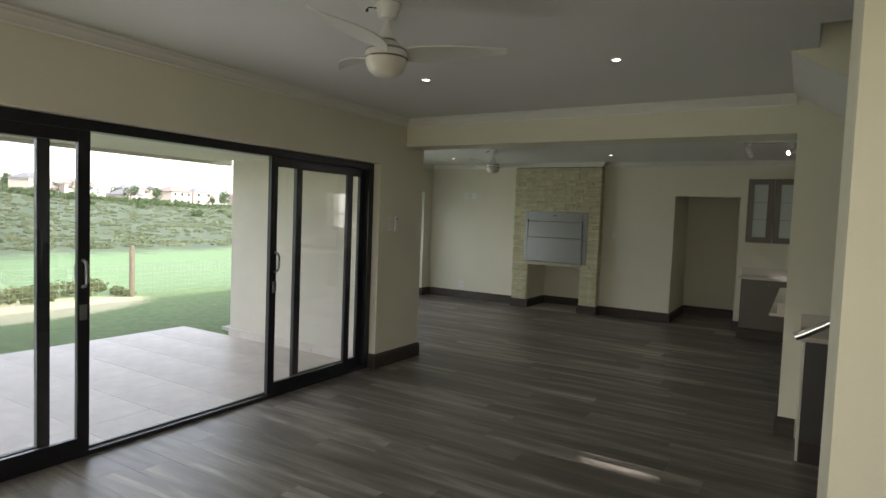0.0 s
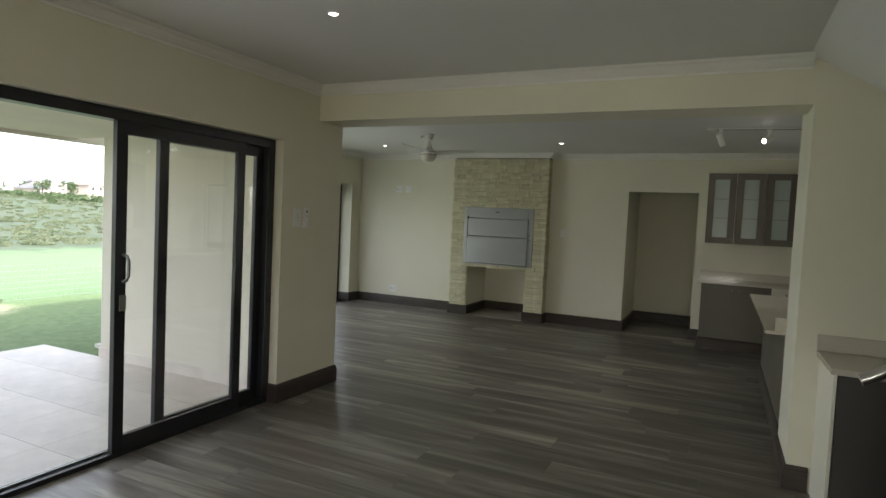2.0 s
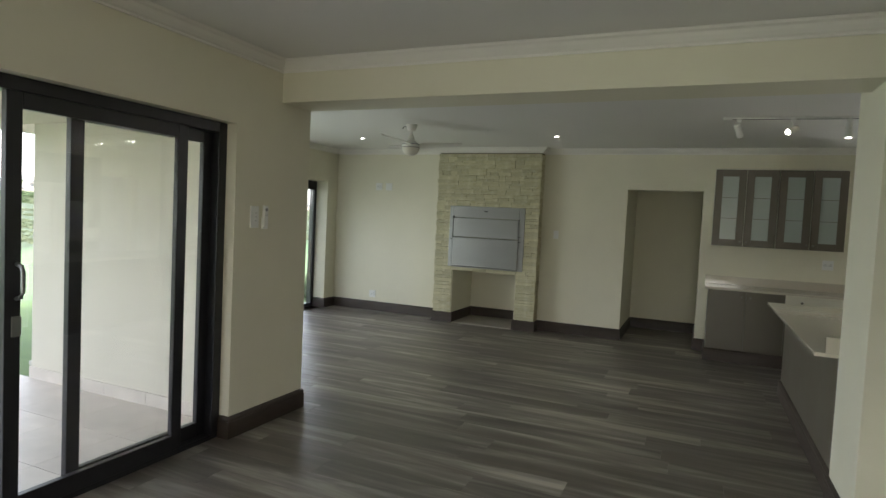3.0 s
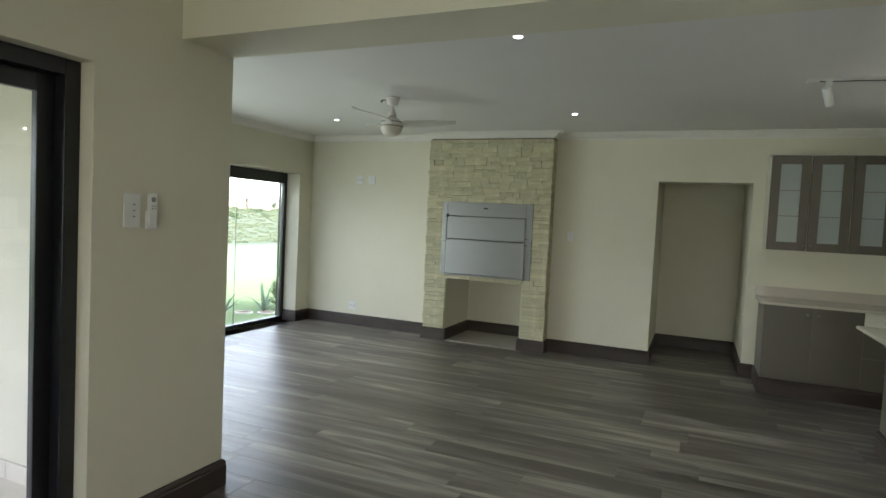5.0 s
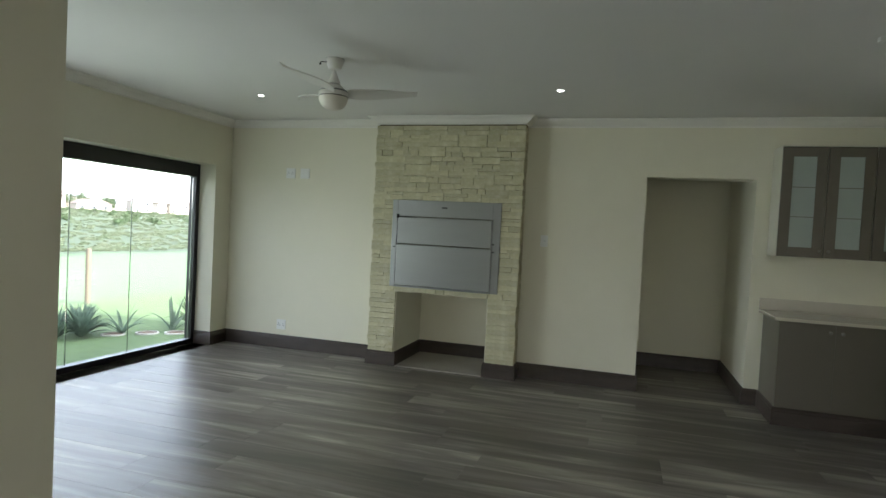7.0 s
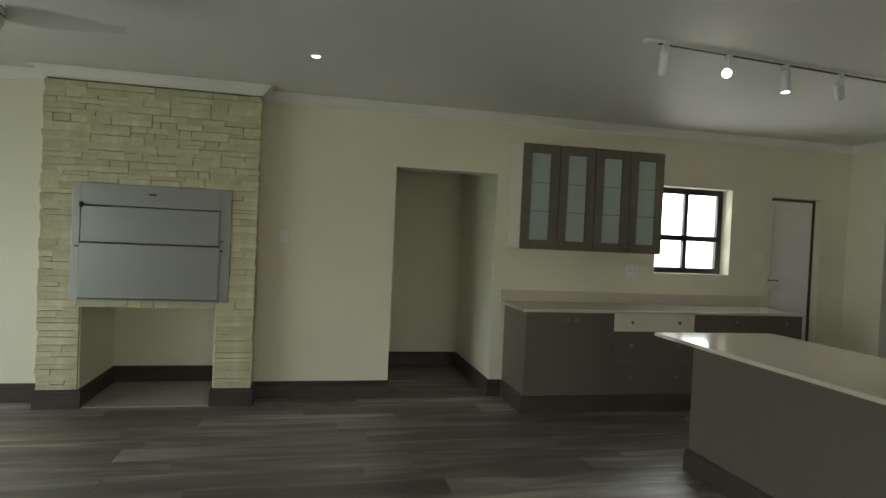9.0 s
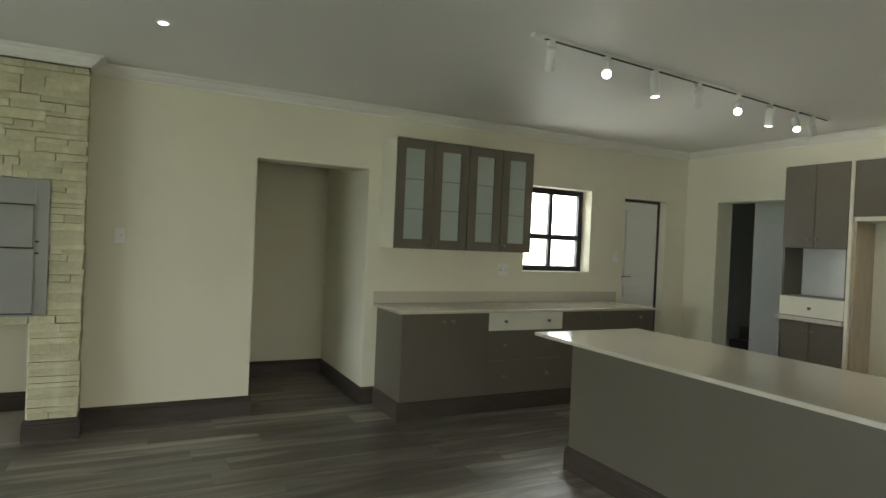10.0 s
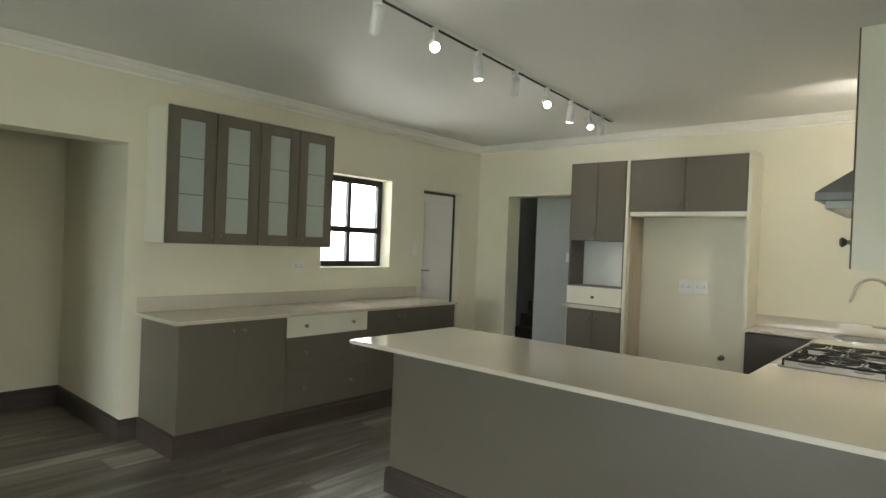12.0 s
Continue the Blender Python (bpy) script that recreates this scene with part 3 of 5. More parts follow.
base_unit("base_cabinet", -0.41, 0.43, "taupe two-door base cabinet", [(-0.41, 0.01, 0.155, 0.892, M_TAUPE), (0.01, 0.43, 0.155, 0.892, M_TAUPE)], [(0, -0.035, 0.825), (1, 0.055, 0.825)])
base_unit("drawer_cabinet", 0.43, 1.25, "taupe drawer cabinet with a cream top drawer", [(0.43, 1.25, 0.73, 0.892, M_CREAM), (0.43, 1.25, 0.46, 0.73, M_TAUPE), (0.43, 1.25, 0.155, 0.46, M_TAUPE)],
          [(0, 0.60, 0.815), (0, 1.08, 0.815), (1, 0.60, 0.60), (1, 1.08, 0.60), (2, 0.60, 0.32), (2, 1.08, 0.32)])
base_unit("base_cabinet", 1.25, 2.05, "taupe two-door base cabinet", [(1.25, 1.65, 0.155, 0.892, M_TAUPE), (1.65, 2.05, 0.155, 0.892, M_TAUPE)], [(0, 1.61, 0.825), (1, 1.69, 0.825)])
base_unit("base_cabinet", 2.05, 2.44, "narrow taupe base cabinet", [(2.05, 2.44, 0.155, 0.892, M_TAUPE)], [(0, 2.25, 0.825)])
k = thing("plinth", (0, 0, 0), "dark brown moulded plinth under the base cabinets", "plinth")
part("board", sweep(bmesh.new(), [(-0.41, Y_N - 0.004), (-0.41, YF + 0.02), (2.44, YF + 0.02), (2.44, Y_N - 0.004)][::-1], SKIRT), M_BASE, k)
k = thing("worktop", (0, 0, 0), "cream quartz worktop with an upstand along the wall", "worktop")
part("slab", box(-0.45, 2.46, YF - 0.025, Y_N - 0.001, 0.894, 0.92, 0.004), M_TOP, k)
part("upstand", box(-0.45, 2.46, Y_N - 0.020, Y_N - 0.002, 0.921, 1.03, 0.003), M_TOP, k)

# peninsula
PX0, PX1, PY1 = 0.13, 1.10, 9.38
c = thing("peninsula_cabinet", (0, 0, 0), "taupe peninsula cabinet with a plain back panel", "cabinet")
part("back_panel", box(0.28, 0.30, Y_KS, 9.145, 0.0, 0.876, 0.0015), M_TAUPE, c)
part("end_panel", box(0.302, 1.05, 9.125, 9.145, 0.0, 0.876, 0.0015), M_TAUPE, c)
part("body", box(0.302, 1.05, Y_KS, 9.12, 0.12, 0.866, 0.001), M_TAUPE, c)
for i in range(3):
    dr = part("door", box(1.05, 1.068, 7.42 + i * 0.57, 7.98 + i * 0.57, 0.155, 0.86, 0.002), M_TAUPE, c)
    knob(dr, 1.068, 7.48 + i * 0.57, 0.78, (1, 0))
part("plinth", sweep(bmesh.new(), [(0.28, Y_KS), (0.28, 9.145), (1.05, 9.145), (1.05, 7.41)], SKIRT), M_BASE, c, "dark brown moulded plinth")

k = thing("worktop", (0, 0, 0), "glossy cream quartz worktop of the U-shaped peninsula", "worktop")
bm = bmesh.new()
outline = [(PX0, Y_KS), (PX0, PY1), (PX1, PY1), (PX1, 7.39), (3.15, 7.39), (3.15, 7.925), (X_E, 7.925), (X_E, Y_KS)]
lowv = [bm.verts.new((x, y, 0.878)) for x, y in outline]
topv = [bm.verts.new((x, y, 0.902)) for x, y in outline]
bm.faces.new(lowv[::-1])
bm.faces.new(topv)
for i in range(len(outline)):
    j = (i + 1) % len(outline)
    bm.faces.new((lowv[i], lowv[j], topv[j], topv[i]))
bmesh.ops.bevel(bm, geom=[e for e in bm.edges if abs(e.verts[0].co.z - e.verts[1].co.z) < 1e-4], offset=0.004, segments=2, affect="EDGES")
part("slab", bm, M_TOP, k)
part("upstand", bx(box(0.19, X_E, Y_KS + 0.001, Y_KS + 0.018, 0.903, 1.0), X_E - 0.018, X_E - 0.001, Y_KS + 0.02, 7.925, 0.903, 1.0), M_TOP, k)
c = thing("corner_cabinet", (0, 0, 0), "dark taupe base cabinets under the sink and hob", "cabinet")
part("body", bx(box(1.075, 3.04, Y_KS, 7.35, 0.12, 0.866), 3.04, X_E, Y_KS, 7.35, 0.12, 0.866), M_TAUPE_D, c)
for i in range(3):
    dr = part("door", box(1.20 + i * 0.6, 1.79 + i * 0.6, 7.35, 7.368, 0.155, 0.86, 0.002), M_TAUPE_D, c)
    knob(dr, 1.30 + i * 0.6, 7.368, 0.78, (0, 1))
part("body", box(3.18, X_E, 7.351, 7.925, 0.12, 0.866, 0.001), M_TAUPE_D, c)
part("door", box(3.161, 3.179, 7.38, 7.92, 0.155, 0.86, 0.002), M_TAUPE_D, c)
part("plinth", box(1.075, 3.06, Y_KS, 7.31, 0, 0.12), M_BASE, c)
part("plinth", box(3.20, X_E, Y_KS, 7.925, 0, 0.118), M_BASE, c)

# gas hob
h = thing("gas_hob", (1.92, 7.09, 0.902), "steel gas hob with black cast-iron grates", "hob")
part("tray", box(-0.44, 0.44, -0.26, 0.245, 0, 0.008, 0.003), M_GREY, h, "dark steel hob plate")
part("front_trim", box(-0.44, 0.44, 0.246, 0.272, 0, 0.012, 0.003), M_CHROME, h, "bright steel front strip")
for x, y, r in ((-0.29, 0.11, 0.05), (-0.29, -0.13, 0.035), (0.0, -0.01, 0.065), (0.29, 0.11, 0.035), (0.29, -0.13, 0.05)):
    bm = lathe(bmesh.new(), [(r * 1.35, 0.008), (r * 1.3, 0.016), (r, 0.018), (r, 0.028)], 20, (x, y, 0))
    b = part("burner", bm, M_STEEL, h, "", True)
    part("burner_cap", lathe(bmesh.new(), [(r * 0.92, 0.028), (r * 0.92, 0.033), (r * 0.75, 0.036), (0.001, 0.037)], 20, (x, y, 0)), M_IRON, b, "black enamelled cap", True)
for gx in (-0.29, 0.0, 0.29):
    bm = bmesh.new()
    rim = [(gx - 0.135, -0.235), (gx + 0.135, -0.235), (gx + 0.135, 0.225), (gx - 0.135, 0.225)]
    for (ax, ay), (cx, cy) in zip(rim, rim[1:] + rim[:1]):
        tube(bm, [(ax, ay, 0.044), (cx, cy, 0.044)], 0.006, 8)
    for by in (0.11, -0.13) if gx else (-0.01,):
        for a in range(8):
            q = math.pi * a / 4
            c1, s1 = math.cos(q), math.sin(q)
            far = min(0.135 / max(abs(c1), 0.01), 0.105 / max(abs(s1), 0.01))
            tube(bm, [(gx + 0.03 * c1, by + 0.03 * s1, 0.050), (gx + far * c1, by + far * s1, 0.046)], 0.005, 6)
    tube(bm, [(gx - 0.135, -0.01, 0.044), (gx + 0.135, -0.01, 0.044)], 0.006, 8)
    for x, y in rim:
        tube(bm, [(x, y, 0.009), (x, y, 0.046)], 0.006, 8)
    part("grate", bm, M_IRON, h, "", True)
for i in range(5):
    bm = lathe(bmesh.new(), [(0.019, 0.008), (0.019, 0.012), (0.015, 0.014), (0.014, 0.032), (0.001, 0.034)], 16, (-0.16 + i * 0.08, 0.215, 0))
    part("control_knob", bm, M_IRON, h, "", True)

# sink with a swan-neck tap
s = thing("round_sink", (3.25, 7.14, 0.902), "round stainless steel sink set into the worktop", "sink")
bm = lathe(bmesh.new(), [(0.205, 0.0), (0.205, 0.004), (0.19, 0.006), (0.18, 0.001)], 40)
part("rim", bm, M_CHROME, s, "", True)
bm = lathe(bmesh.new(), [(0.18, 0.001), (0.06, 0.0012), (0.055, 0.0025), (0.0005, 0.0026)], 40)
part("bowl", bm, M_STEEL, s, "", True)
t = thing("mixer_tap", (3.44, 6.98, 0.902), "chrome swan-neck mixer tap beside the sink", "tap")
part("body", lathe(bmesh.new(), [(0.03, 0), (0.028, 0.01), (0.022, 0.015), (0.022, 0.12), (0.016, 0.13)], 18), M_CHROME, t, "", True)
arc = [(0, 0, 0.12), (0, 0, 0.35)] + [(-0.06 * (1 - math.cos(a)), 0.11 * (1 - math.cos(a)), 0.35 + 0.115 * math.sin(a)) for a in [math.pi * i / 14 for i in range(1, 13)]]
arc += [(-0.125, 0.225, 0.34), (-0.135, 0.245, 0.28)]
part("spout", tube(bmesh.new(), arc, 0.013), M_CHROME, t, "", True)
part("lever", tube(bmesh.new(), [(0, 0, 0.09), (-0.05, 0.05, 0.10), (-0.09, 0.09, 0.105)], 0.010), M_CHROME, t, "", True)

# extractor hood
h = thing("extractor_hood", (1.75, Y_KS, 1.785), "dark steel pyramid extractor hood over the hob", "extractor hood")
bm = bmesh.new()
ringa = [bm.verts.new(v) for v in ((-0.45, 0.0, 0.06), (0.45, 0.0, 0.06), (0.45, 0.55, 0.06), (-0.45, 0.55, 0.06))]
ringb = [bm.verts.new(v) for v in ((-0.12, 0.0, 0.33), (0.12, 0.0, 0.33), (0.12, 0.25, 0.33), (-0.12, 0.25, 0.33))]
for k4 in range(4):
    bm.faces.new((ringa[k4], ringa[(k4 + 1) % 4], ringb[(k4 + 1) % 4], ringb[k4]))
bm.faces.new(ringb)
bx(bm, -0.45, 0.45, 0.0, 0.55, 0.02, 0.06, 0.003)
part("canopy", bm, M_GREY, h)
part("chimney", box(-0.11, 0.11, 0.0, 0.24, 0.33, 0.93, 0.003), M_GREY, h)
part("underside", box(-0.41, 0.41, 0.04, 0.51, -0.02, 0.02, 0.003), M_STEEL, h, "steel filter tray")
for x in (-0.30, 0.30):
    part("lamp", box(x - 0.06, x + 0.06, 0.30, 0.40, -0.014, -0.009, 0.002), M_LAMP, h, "lit lamp")
for x in (-0.18, 0.02):
    part("filter", box(x, x + 0.17, 0.08, 0.42, -0.015, -0.009, 0.001), M_GREY, h)

b = new("hood_light", bpy.data.lights.new("hood_light", "SPOT"))
b.data.energy, b.data.spot_size, b.data.spot_blend, b.data.color, b.data.shadow_soft_size = 6.5, radians(150), 0.6, (1.0, 0.92, 0.80), 0.05
b.matrix_world = look((1.75, Y_KS + 0.35, 1.76), (1.9, Y_KS + 0.45, 0))
c = thing("wall_cabinet", (0.68, Y_KS, 1.45), "taupe wall cabinet beside the extractor hood", "cabinet")
part("body", box(0, 0.60, 0, 0.314, 0.02, 1.0, 0.002), M_CREAM, c, "cream cabinet carcass")
for i in (0, 1):
    dr = part("door", box(i * 0.3 + 0.002, i * 0.3 + 0.298, 0.315, 0.321, 0.02, 1.0, 0.002), M_TAUPE, c)
    knob(dr, 0.06 if i == 0 else 0.54, 0.321, 0.13, (0, 1), 1.35)

sp = thing("ceiling_spotlight", (2.35, 7.0, CEIL), "white cylinder spotlight on the kitchen ceiling, lit", "spotlight")
part("base", lathe(bmesh.new(), [(0.04, 0), (0.04, -0.012), (0.012, -0.014), (0.010, -0.05)], 18), M_WHITE, sp, "", True)
part("head", lathe(bmesh.new(), [(0.012, -0.05), (0.029, -0.055), (0.029, -0.16), (0.026, -0.16), (0.024, -0.15), (0.001, -0.15)], 20), M_WHITE, sp, "", True)
b = new("spotlight_beam", bpy.data.lights.new("spotlight_beam", "SPOT"))
b.data.energy, b.data.spot_size, b.data.spot_blend, b.data.color, b.data.shadow_soft_size = 3.6, radians(165), 0.5, (1.0, 0.92, 0.80), 0.04
b.matrix_world = look((2.35, 7.0, CEIL - 0.19), (3.7, 7.15, CEIL - 0.75))
# fridge housing and the unit beside it: along y
XC = 3.22
c = thing("fridge_housing", (0, 0, 0), "cream-edged fridge recess with a taupe cabinet above", "cabinet")
part("side_panel", box(XC, X_E, 7.93, 7.96, 0, 2.40, 0.002), M_CREAM, c, "cream upright panel")
part("side_panel", box(XC, X_E, 9.005, 9.035, 0, 2.40, 0.002), M_CREAM, c, "cream upright panel")
part("inner_panel", box(XC + 0.03, X_E, 8.985, 9.004, 0, 1.84, 0.001), M_OAK, c, "pale oak lining board")
part("top_panel", box(XC, X_E, 7.962, 9.003, 2.382, 2.40, 0.002), M_CREAM, c)
part("shelf", box(XC - 0.004, X_E, 7.962, 8.983, 1.845, 1.885, 0.002), M_CREAM, c, "cream shelf board")
part("body", box(XC + 0.02, X_E - 0.002, 7.962, 9.003, 1.887, 2.38, 0.001), M_TAUPE, c)
for i, (y0, y1) in enumerate(((7.965, 8.48), (8.484, 9.0))):
    dr = part("door", box(XC, XC + 0.019, y0, y1, 1.89, 2.377, 0.002), M_TAUPE, c)
    knob(dr, XC, (8.445, 8.52)[i], 1.95, (-1, 0))

c = thing("microwave_unit", (0, 0, 0), "tall taupe unit with an open microwave niche", "cabinet")
Y0, Y1 = 9.04, 9.635
bm = bx(box(XC + 0.02, X_E, Y0, Y0 + 0.018, 0, 2.385, 0.001), XC + 0.02, X_E, Y1 - 0.018, Y1, 0, 2.385, 0.001)
bx(bm, XC + 0.02, X_E, Y0 + 0.018, Y1 - 0.018, 1.60, 2.385, 0.001)
bx(bm, XC + 0.02, X_E, Y0 + 0.018, Y1 - 0.018, 0.15, 1.14, 0.001)
part("body", bm, M_TAUPE, c)
part("niche_back", box(X_E - 0.02, X_E - 0.004, Y0 + 0.019, Y1 - 0.019, 1.141, 1.599, 0), M_WHITE, c, "white niche back")
for i in (0, 1):
    y0 = Y0 + 0.002 + i * 0.2975
    dr = part("door", box(XC, XC + 0.019, y0, y0 + 0.291, 1.602, 2.38, 0.002), M_TAUPE, c)
    knob(dr, XC, 9.30 if i == 0 else 9.37, 1.68, (-1, 0))
    dr = part("door", box(XC, XC + 0.019, y0, y0 + 0.291, 0.155, 0.90, 0.002), M_TAUPE, c)
    knob(dr, XC, 9.30 if i == 0 else 9.37, 0.82, (-1, 0))
dr = part("drawer", box(XC, XC + 0.019, Y0 + 0.002, Y1 - 0.002, 0.955, 1.135, 0.002), M_CREAM, c, "cream drawer front")
knob(dr, XC, 9.335, 1.035, (-1, 0))
part("ledge", box(XC - 0.03, XC + 0.02, Y0, Y1 + 0.03, 0.91, 0.95, 0.003), M_TOP, c, "cream worktop ledge")
part("edge_panel", box(XC, XC + 0.018, Y1 - 0.018, Y1 + 0.002, 0.0, 0.908, 0.001), M_CREAM, c)
part("plinth", box(XC + 0.03, X_E, Y0, Y1, 0, 0.148, 0), M_BASE, c)


# ---- switches and sockets ----
def plate(name, at, turn, w, h, kind, label, group=""):
    """A wall plate; local front is -y."""
    p = thing(name, at, label, name.replace("_", " "), group, "", turn)
    part("plate", box(-w / 2, w / 2, -0.010, 0.0, -h / 2, h / 2, 0.004), M_WHITE, p)
    if kind == "socket":
        n = 2 if w > 0.1 else 1
        for i in range(n):
            cx = (i - (n - 1) / 2) * 0.058
            bm = bmesh.new()
            for dx, dz in ((0, 0.012), (-0.011, -0.008), (0.011, -0.008)):
                lathe(bm, [(0.0045, -0.0115), (0.0045, -0.009)], 8, (cx + dx, 0, dz), "y")
            part("pin_holes", bm, M_IRON, p)
            part("rocker", box(cx - 0.006, cx + 0.006, -0.013, -0.009, 0.026, 0.042, 0.001), M_WHITE, p)
    elif kind == "switch":
        for zz in (-0.028, 0.0, 0.028) if h > 0.12 else (0.0,):
            part("rocker", box(0.003, 0.013, -0.0125, -0.009, zz - 0.003, zz + 0.003, 0.001), M_GREY, p)
    return p


plate("light_switch", (-2.50, Y_N, 1.45), 0, 0.075, 0.12, "switch", "white single light switch on the wall")
plate("wall_socket", (-5.575, Y_N, 0.28), 0, 0.12, 0.12, "socket", "white double socket low on the wall")
plate("wall_socket", (-5.53, Y_N, 2.09), 0, 0.12, 0.12, "socket", "white socket high on the wall")
plate("blank_plate", (-5.34, Y_N, 2.09), 0, 0.12, 0.12, "blank", "white blank plate high on the wall")
plate("wall_socket", (0.93, Y_N, 1.255), 0, 0.12, 0.12, "socket", "white double socket above the worktop")
plate("light_switch", (2.435, Y_N, 1.43), 0, 0.075, 0.12, "switch", "white light switch beside the door")
plate("wall_socket", (X_E, 8.545, 1.198), -90, 0.13, 0.13, "socket", "white double socket in the fridge recess", "fridge sockets")
plate("wall_socket", (X_E, 8.405, 1.198), -90, 0.13, 0.13, "socket", "white double socket in the fridge recess", "fridge sockets")
plate("wall_socket", (X_E - 0.02, 9.15, 1.20), -90, 0.12, 0.09, "socket", "white double socket in the microwave niche")
plate("light_switch", (4.35, 10.25, 1.40), -90, 0.075, 0.12, "switch", "white light switch on the passage wall")
plate("light_switch", (X_W, 5.752, 1.55), 90, 0.085, 0.155, "switch", "white three-gang light switch on the pier")
r = thing("fan_remote", (X_W, 5.855, 1.55), "white fan remote control in a wall holder", "remote control", "", "", 90)
part("holder", box(-0.028, 0.028, -0.016, 0, -0.085, 0.0, 0.004), M_WHITE, r)
part("remote", box(-0.023, 0.023, -0.024, -0.004, -0.07, 0.085, 0.006), M_WHITE, r)
part("display", lathe(bmesh.new(), [(0.013, -0.022), (0.013, -0.0252), (0.001, -0.0256)], 20, (0, 0, 0.055), "y"), M_GREY, r)
for zz in (0.012, 0.025):
    for xx in (-0.009, 0.006):
        part("button", box(xx, xx + 0.006, -0.0255, -0.022, zz - 0.003, zz + 0.003, 0.001), M_GREY, r)
v = thing("water_valve", (X_E, 8.20, 0.566), "small dark water valve in the fridge recess", "valve", "", "", -90)
part("body", lathe(bmesh.new(), [(0.025, 0), (0.025, -0.005), (0.012, -0.008), (0.012, -0.05), (0.02, -0.052), (0.02, -0.065), (0.001, -0.066)], 14, (0, 0, 0), "y"), M_NICKEL, v, "", True)


# ---- lamps and fans ----
def downlight(x, y, watts=0.8):
    l = thing("downlight", (x, y, CEIL), "small lit recessed downlight in the ceiling", "downlight", "ceiling downlights")
    part("ring", lathe(bmesh.new(), [(0.036, 0.0), (0.036, -0.005), (0.026, -0.007), (0.025, -0.001)], 24), M_WHITE, l, "white rim", True)
    part("lamp", lathe(bmesh.new(), [(0.024, -0.001), (0.024, -0.005), (0.001, -0.006)], 20), M_LAMP, l, "glowing lamp")
    b = new("downlight_beam", bpy.data.lights.new("downlight_beam", "SPOT"))
    b.data.energy, b.data.spot_size, b.data.spot_blend, b.data.color, b.data.shadow_soft_size = watts, radians(110), 0.6, (1.0, 0.93, 0.82), 0.03
    b.matrix_world = look((x, y, CEIL - 0.012), (x, y + 0.001, 0))
    return l


for x, y in ((-5.11, 9.81), (-2.28, 9.83), (-2.14, 7.31), (-5.1, 7.3), (-2.22, 4.475), (-0.75, 4.475), (-2.28, 1.6), (-0.6, 1.6)):
    downlight(x, y)
# Unseen stronger lamp, added to warm the near face of the nib wall.
downlight(0.75, 1.1, 7)


def ceiling_fan(at, turn, down):
    """A three-bladed fan with a bowl lamp; local z = 0 is the ceiling."""
    fan = thing("ceiling_fan", at, "white three-bladed ceiling fan with an opal lamp bowl", "ceiling fan", "ceiling fans", "", turn)
    part("canopy", lathe(bmesh.new(), [(0.068, 0.0), (0.068, -0.012), (0.055, -0.045), (0.045, -0.075), (0.02, -0.082)], 28), M_FANB, fan, "", True)
    part("rod", lathe(bmesh.new(), [(0.013, -0.08), (0.013, -0.13 - down)], 12), M_FANB, fan, "", True)
    z0 = -0.12 - down
    part("collar", lathe(bmesh.new(), [(0.014, z0 + 0.045), (0.02, z0 + 0.03), (0.032, z0 + 0.0), (0.05, z0 - 0.04)], 24), M_FANB, fan, "", True)
    part("motor", lathe(bmesh.new(), [(0.05, z0 - 0.05), (0.075, z0 - 0.07), (0.10, z0 - 0.092), (0.108, z0 - 0.115), (0.108, z0 - 0.128), (0.104, z0 - 0.13)], 32), M_FANB, fan, "", True)
    part("trim_ring", lathe(bmesh.new(), [(0.107, z0 - 0.13), (0.109, z0 - 0.134), (0.107, z0 - 0.138)], 32), M_NICKEL, fan, "thin metal ring", True)
    part("trim_ring", lathe(bmesh.new(), [(0.099, z0 - 0.087), (0.104, z0 - 0.093), (0.1025, z0 - 0.098)], 32), M_GREY, fan, "thin dark ring", True)
    part("hook", bx(tube(bmesh.new(), [(-0.05, -0.01, -0.03), (-0.098, -0.02, -0.035), (-0.106, -0.022, -0.045)], 0.0035, 8), -0.113, -0.099, -0.029, -0.015, -0.058, -0.044, 0.004), M_IRON, fan, "small dark hook beside the canopy")
    part("canopy_gap", lathe(bmesh.new(), [(0.062, 0.0), (0.062, -0.0), (0.069, -0.0015), (0.069, -0.004)], 28), M_GREY, fan)
    part("lamp_bowl", lathe(bmesh.new(), [(0.106, z0 - 0.138), (0.102, z0 - 0.165), (0.086, z0 - 0.197), (0.06, z0 - 0.218), (0.026, z0 - 0.228), (0.001, z0 - 0.229)], 32), M_OPAL, fan, "opal glass bowl", True)
    for i in range(3):
        bm = bmesh.new()
        n = 12
        top, low = [], []
        a0 = math.radians(120 * i)
        for j in range(n + 1):
            u = j / n
            r0 = 0.10 + 0.50 * u
            w = 0.045 + 0.055 * math.sin(math.pi * min(1, u * 1.15) ** 0.8) * (1 - 0.3 * u) - 0.035 * u ** 4
            bend = 0.10 * u * u
            for s4 in (-1, 1):
                x, y = r0, s4 * w - bend
                zz = z0 - 0.10 - 0.02 * s4 * (1 - 0.5 * u) + 0.035 * u
                X, Y = x * math.cos(a0) - y * math.sin(a0), x * math.sin(a0) + y * math.cos(a0)
                top.append(bm.verts.new((X, Y, zz + 0.004)))
                low.append(bm.verts.new((X, Y, zz - 0.004)))
        for j in range(n):
            a, b = 2 * j, 2 * j + 2
            bm.faces.new((top[a], top[a + 1], top[b + 1], top[b]))
            bm.faces.new((low[a], low[b], low[b + 1], low[a + 1]))
            bm.faces.new((top[a], top[b], low[b], low[a]))
            bm.faces.new((top[a + 1], low[a + 1], low[b + 1], top[b + 1]))
        bm.faces.new((top[0], low[0], low[1], top[1]))
        bm.faces.new((top[-2], top[-1], low[-1], low[-2]))
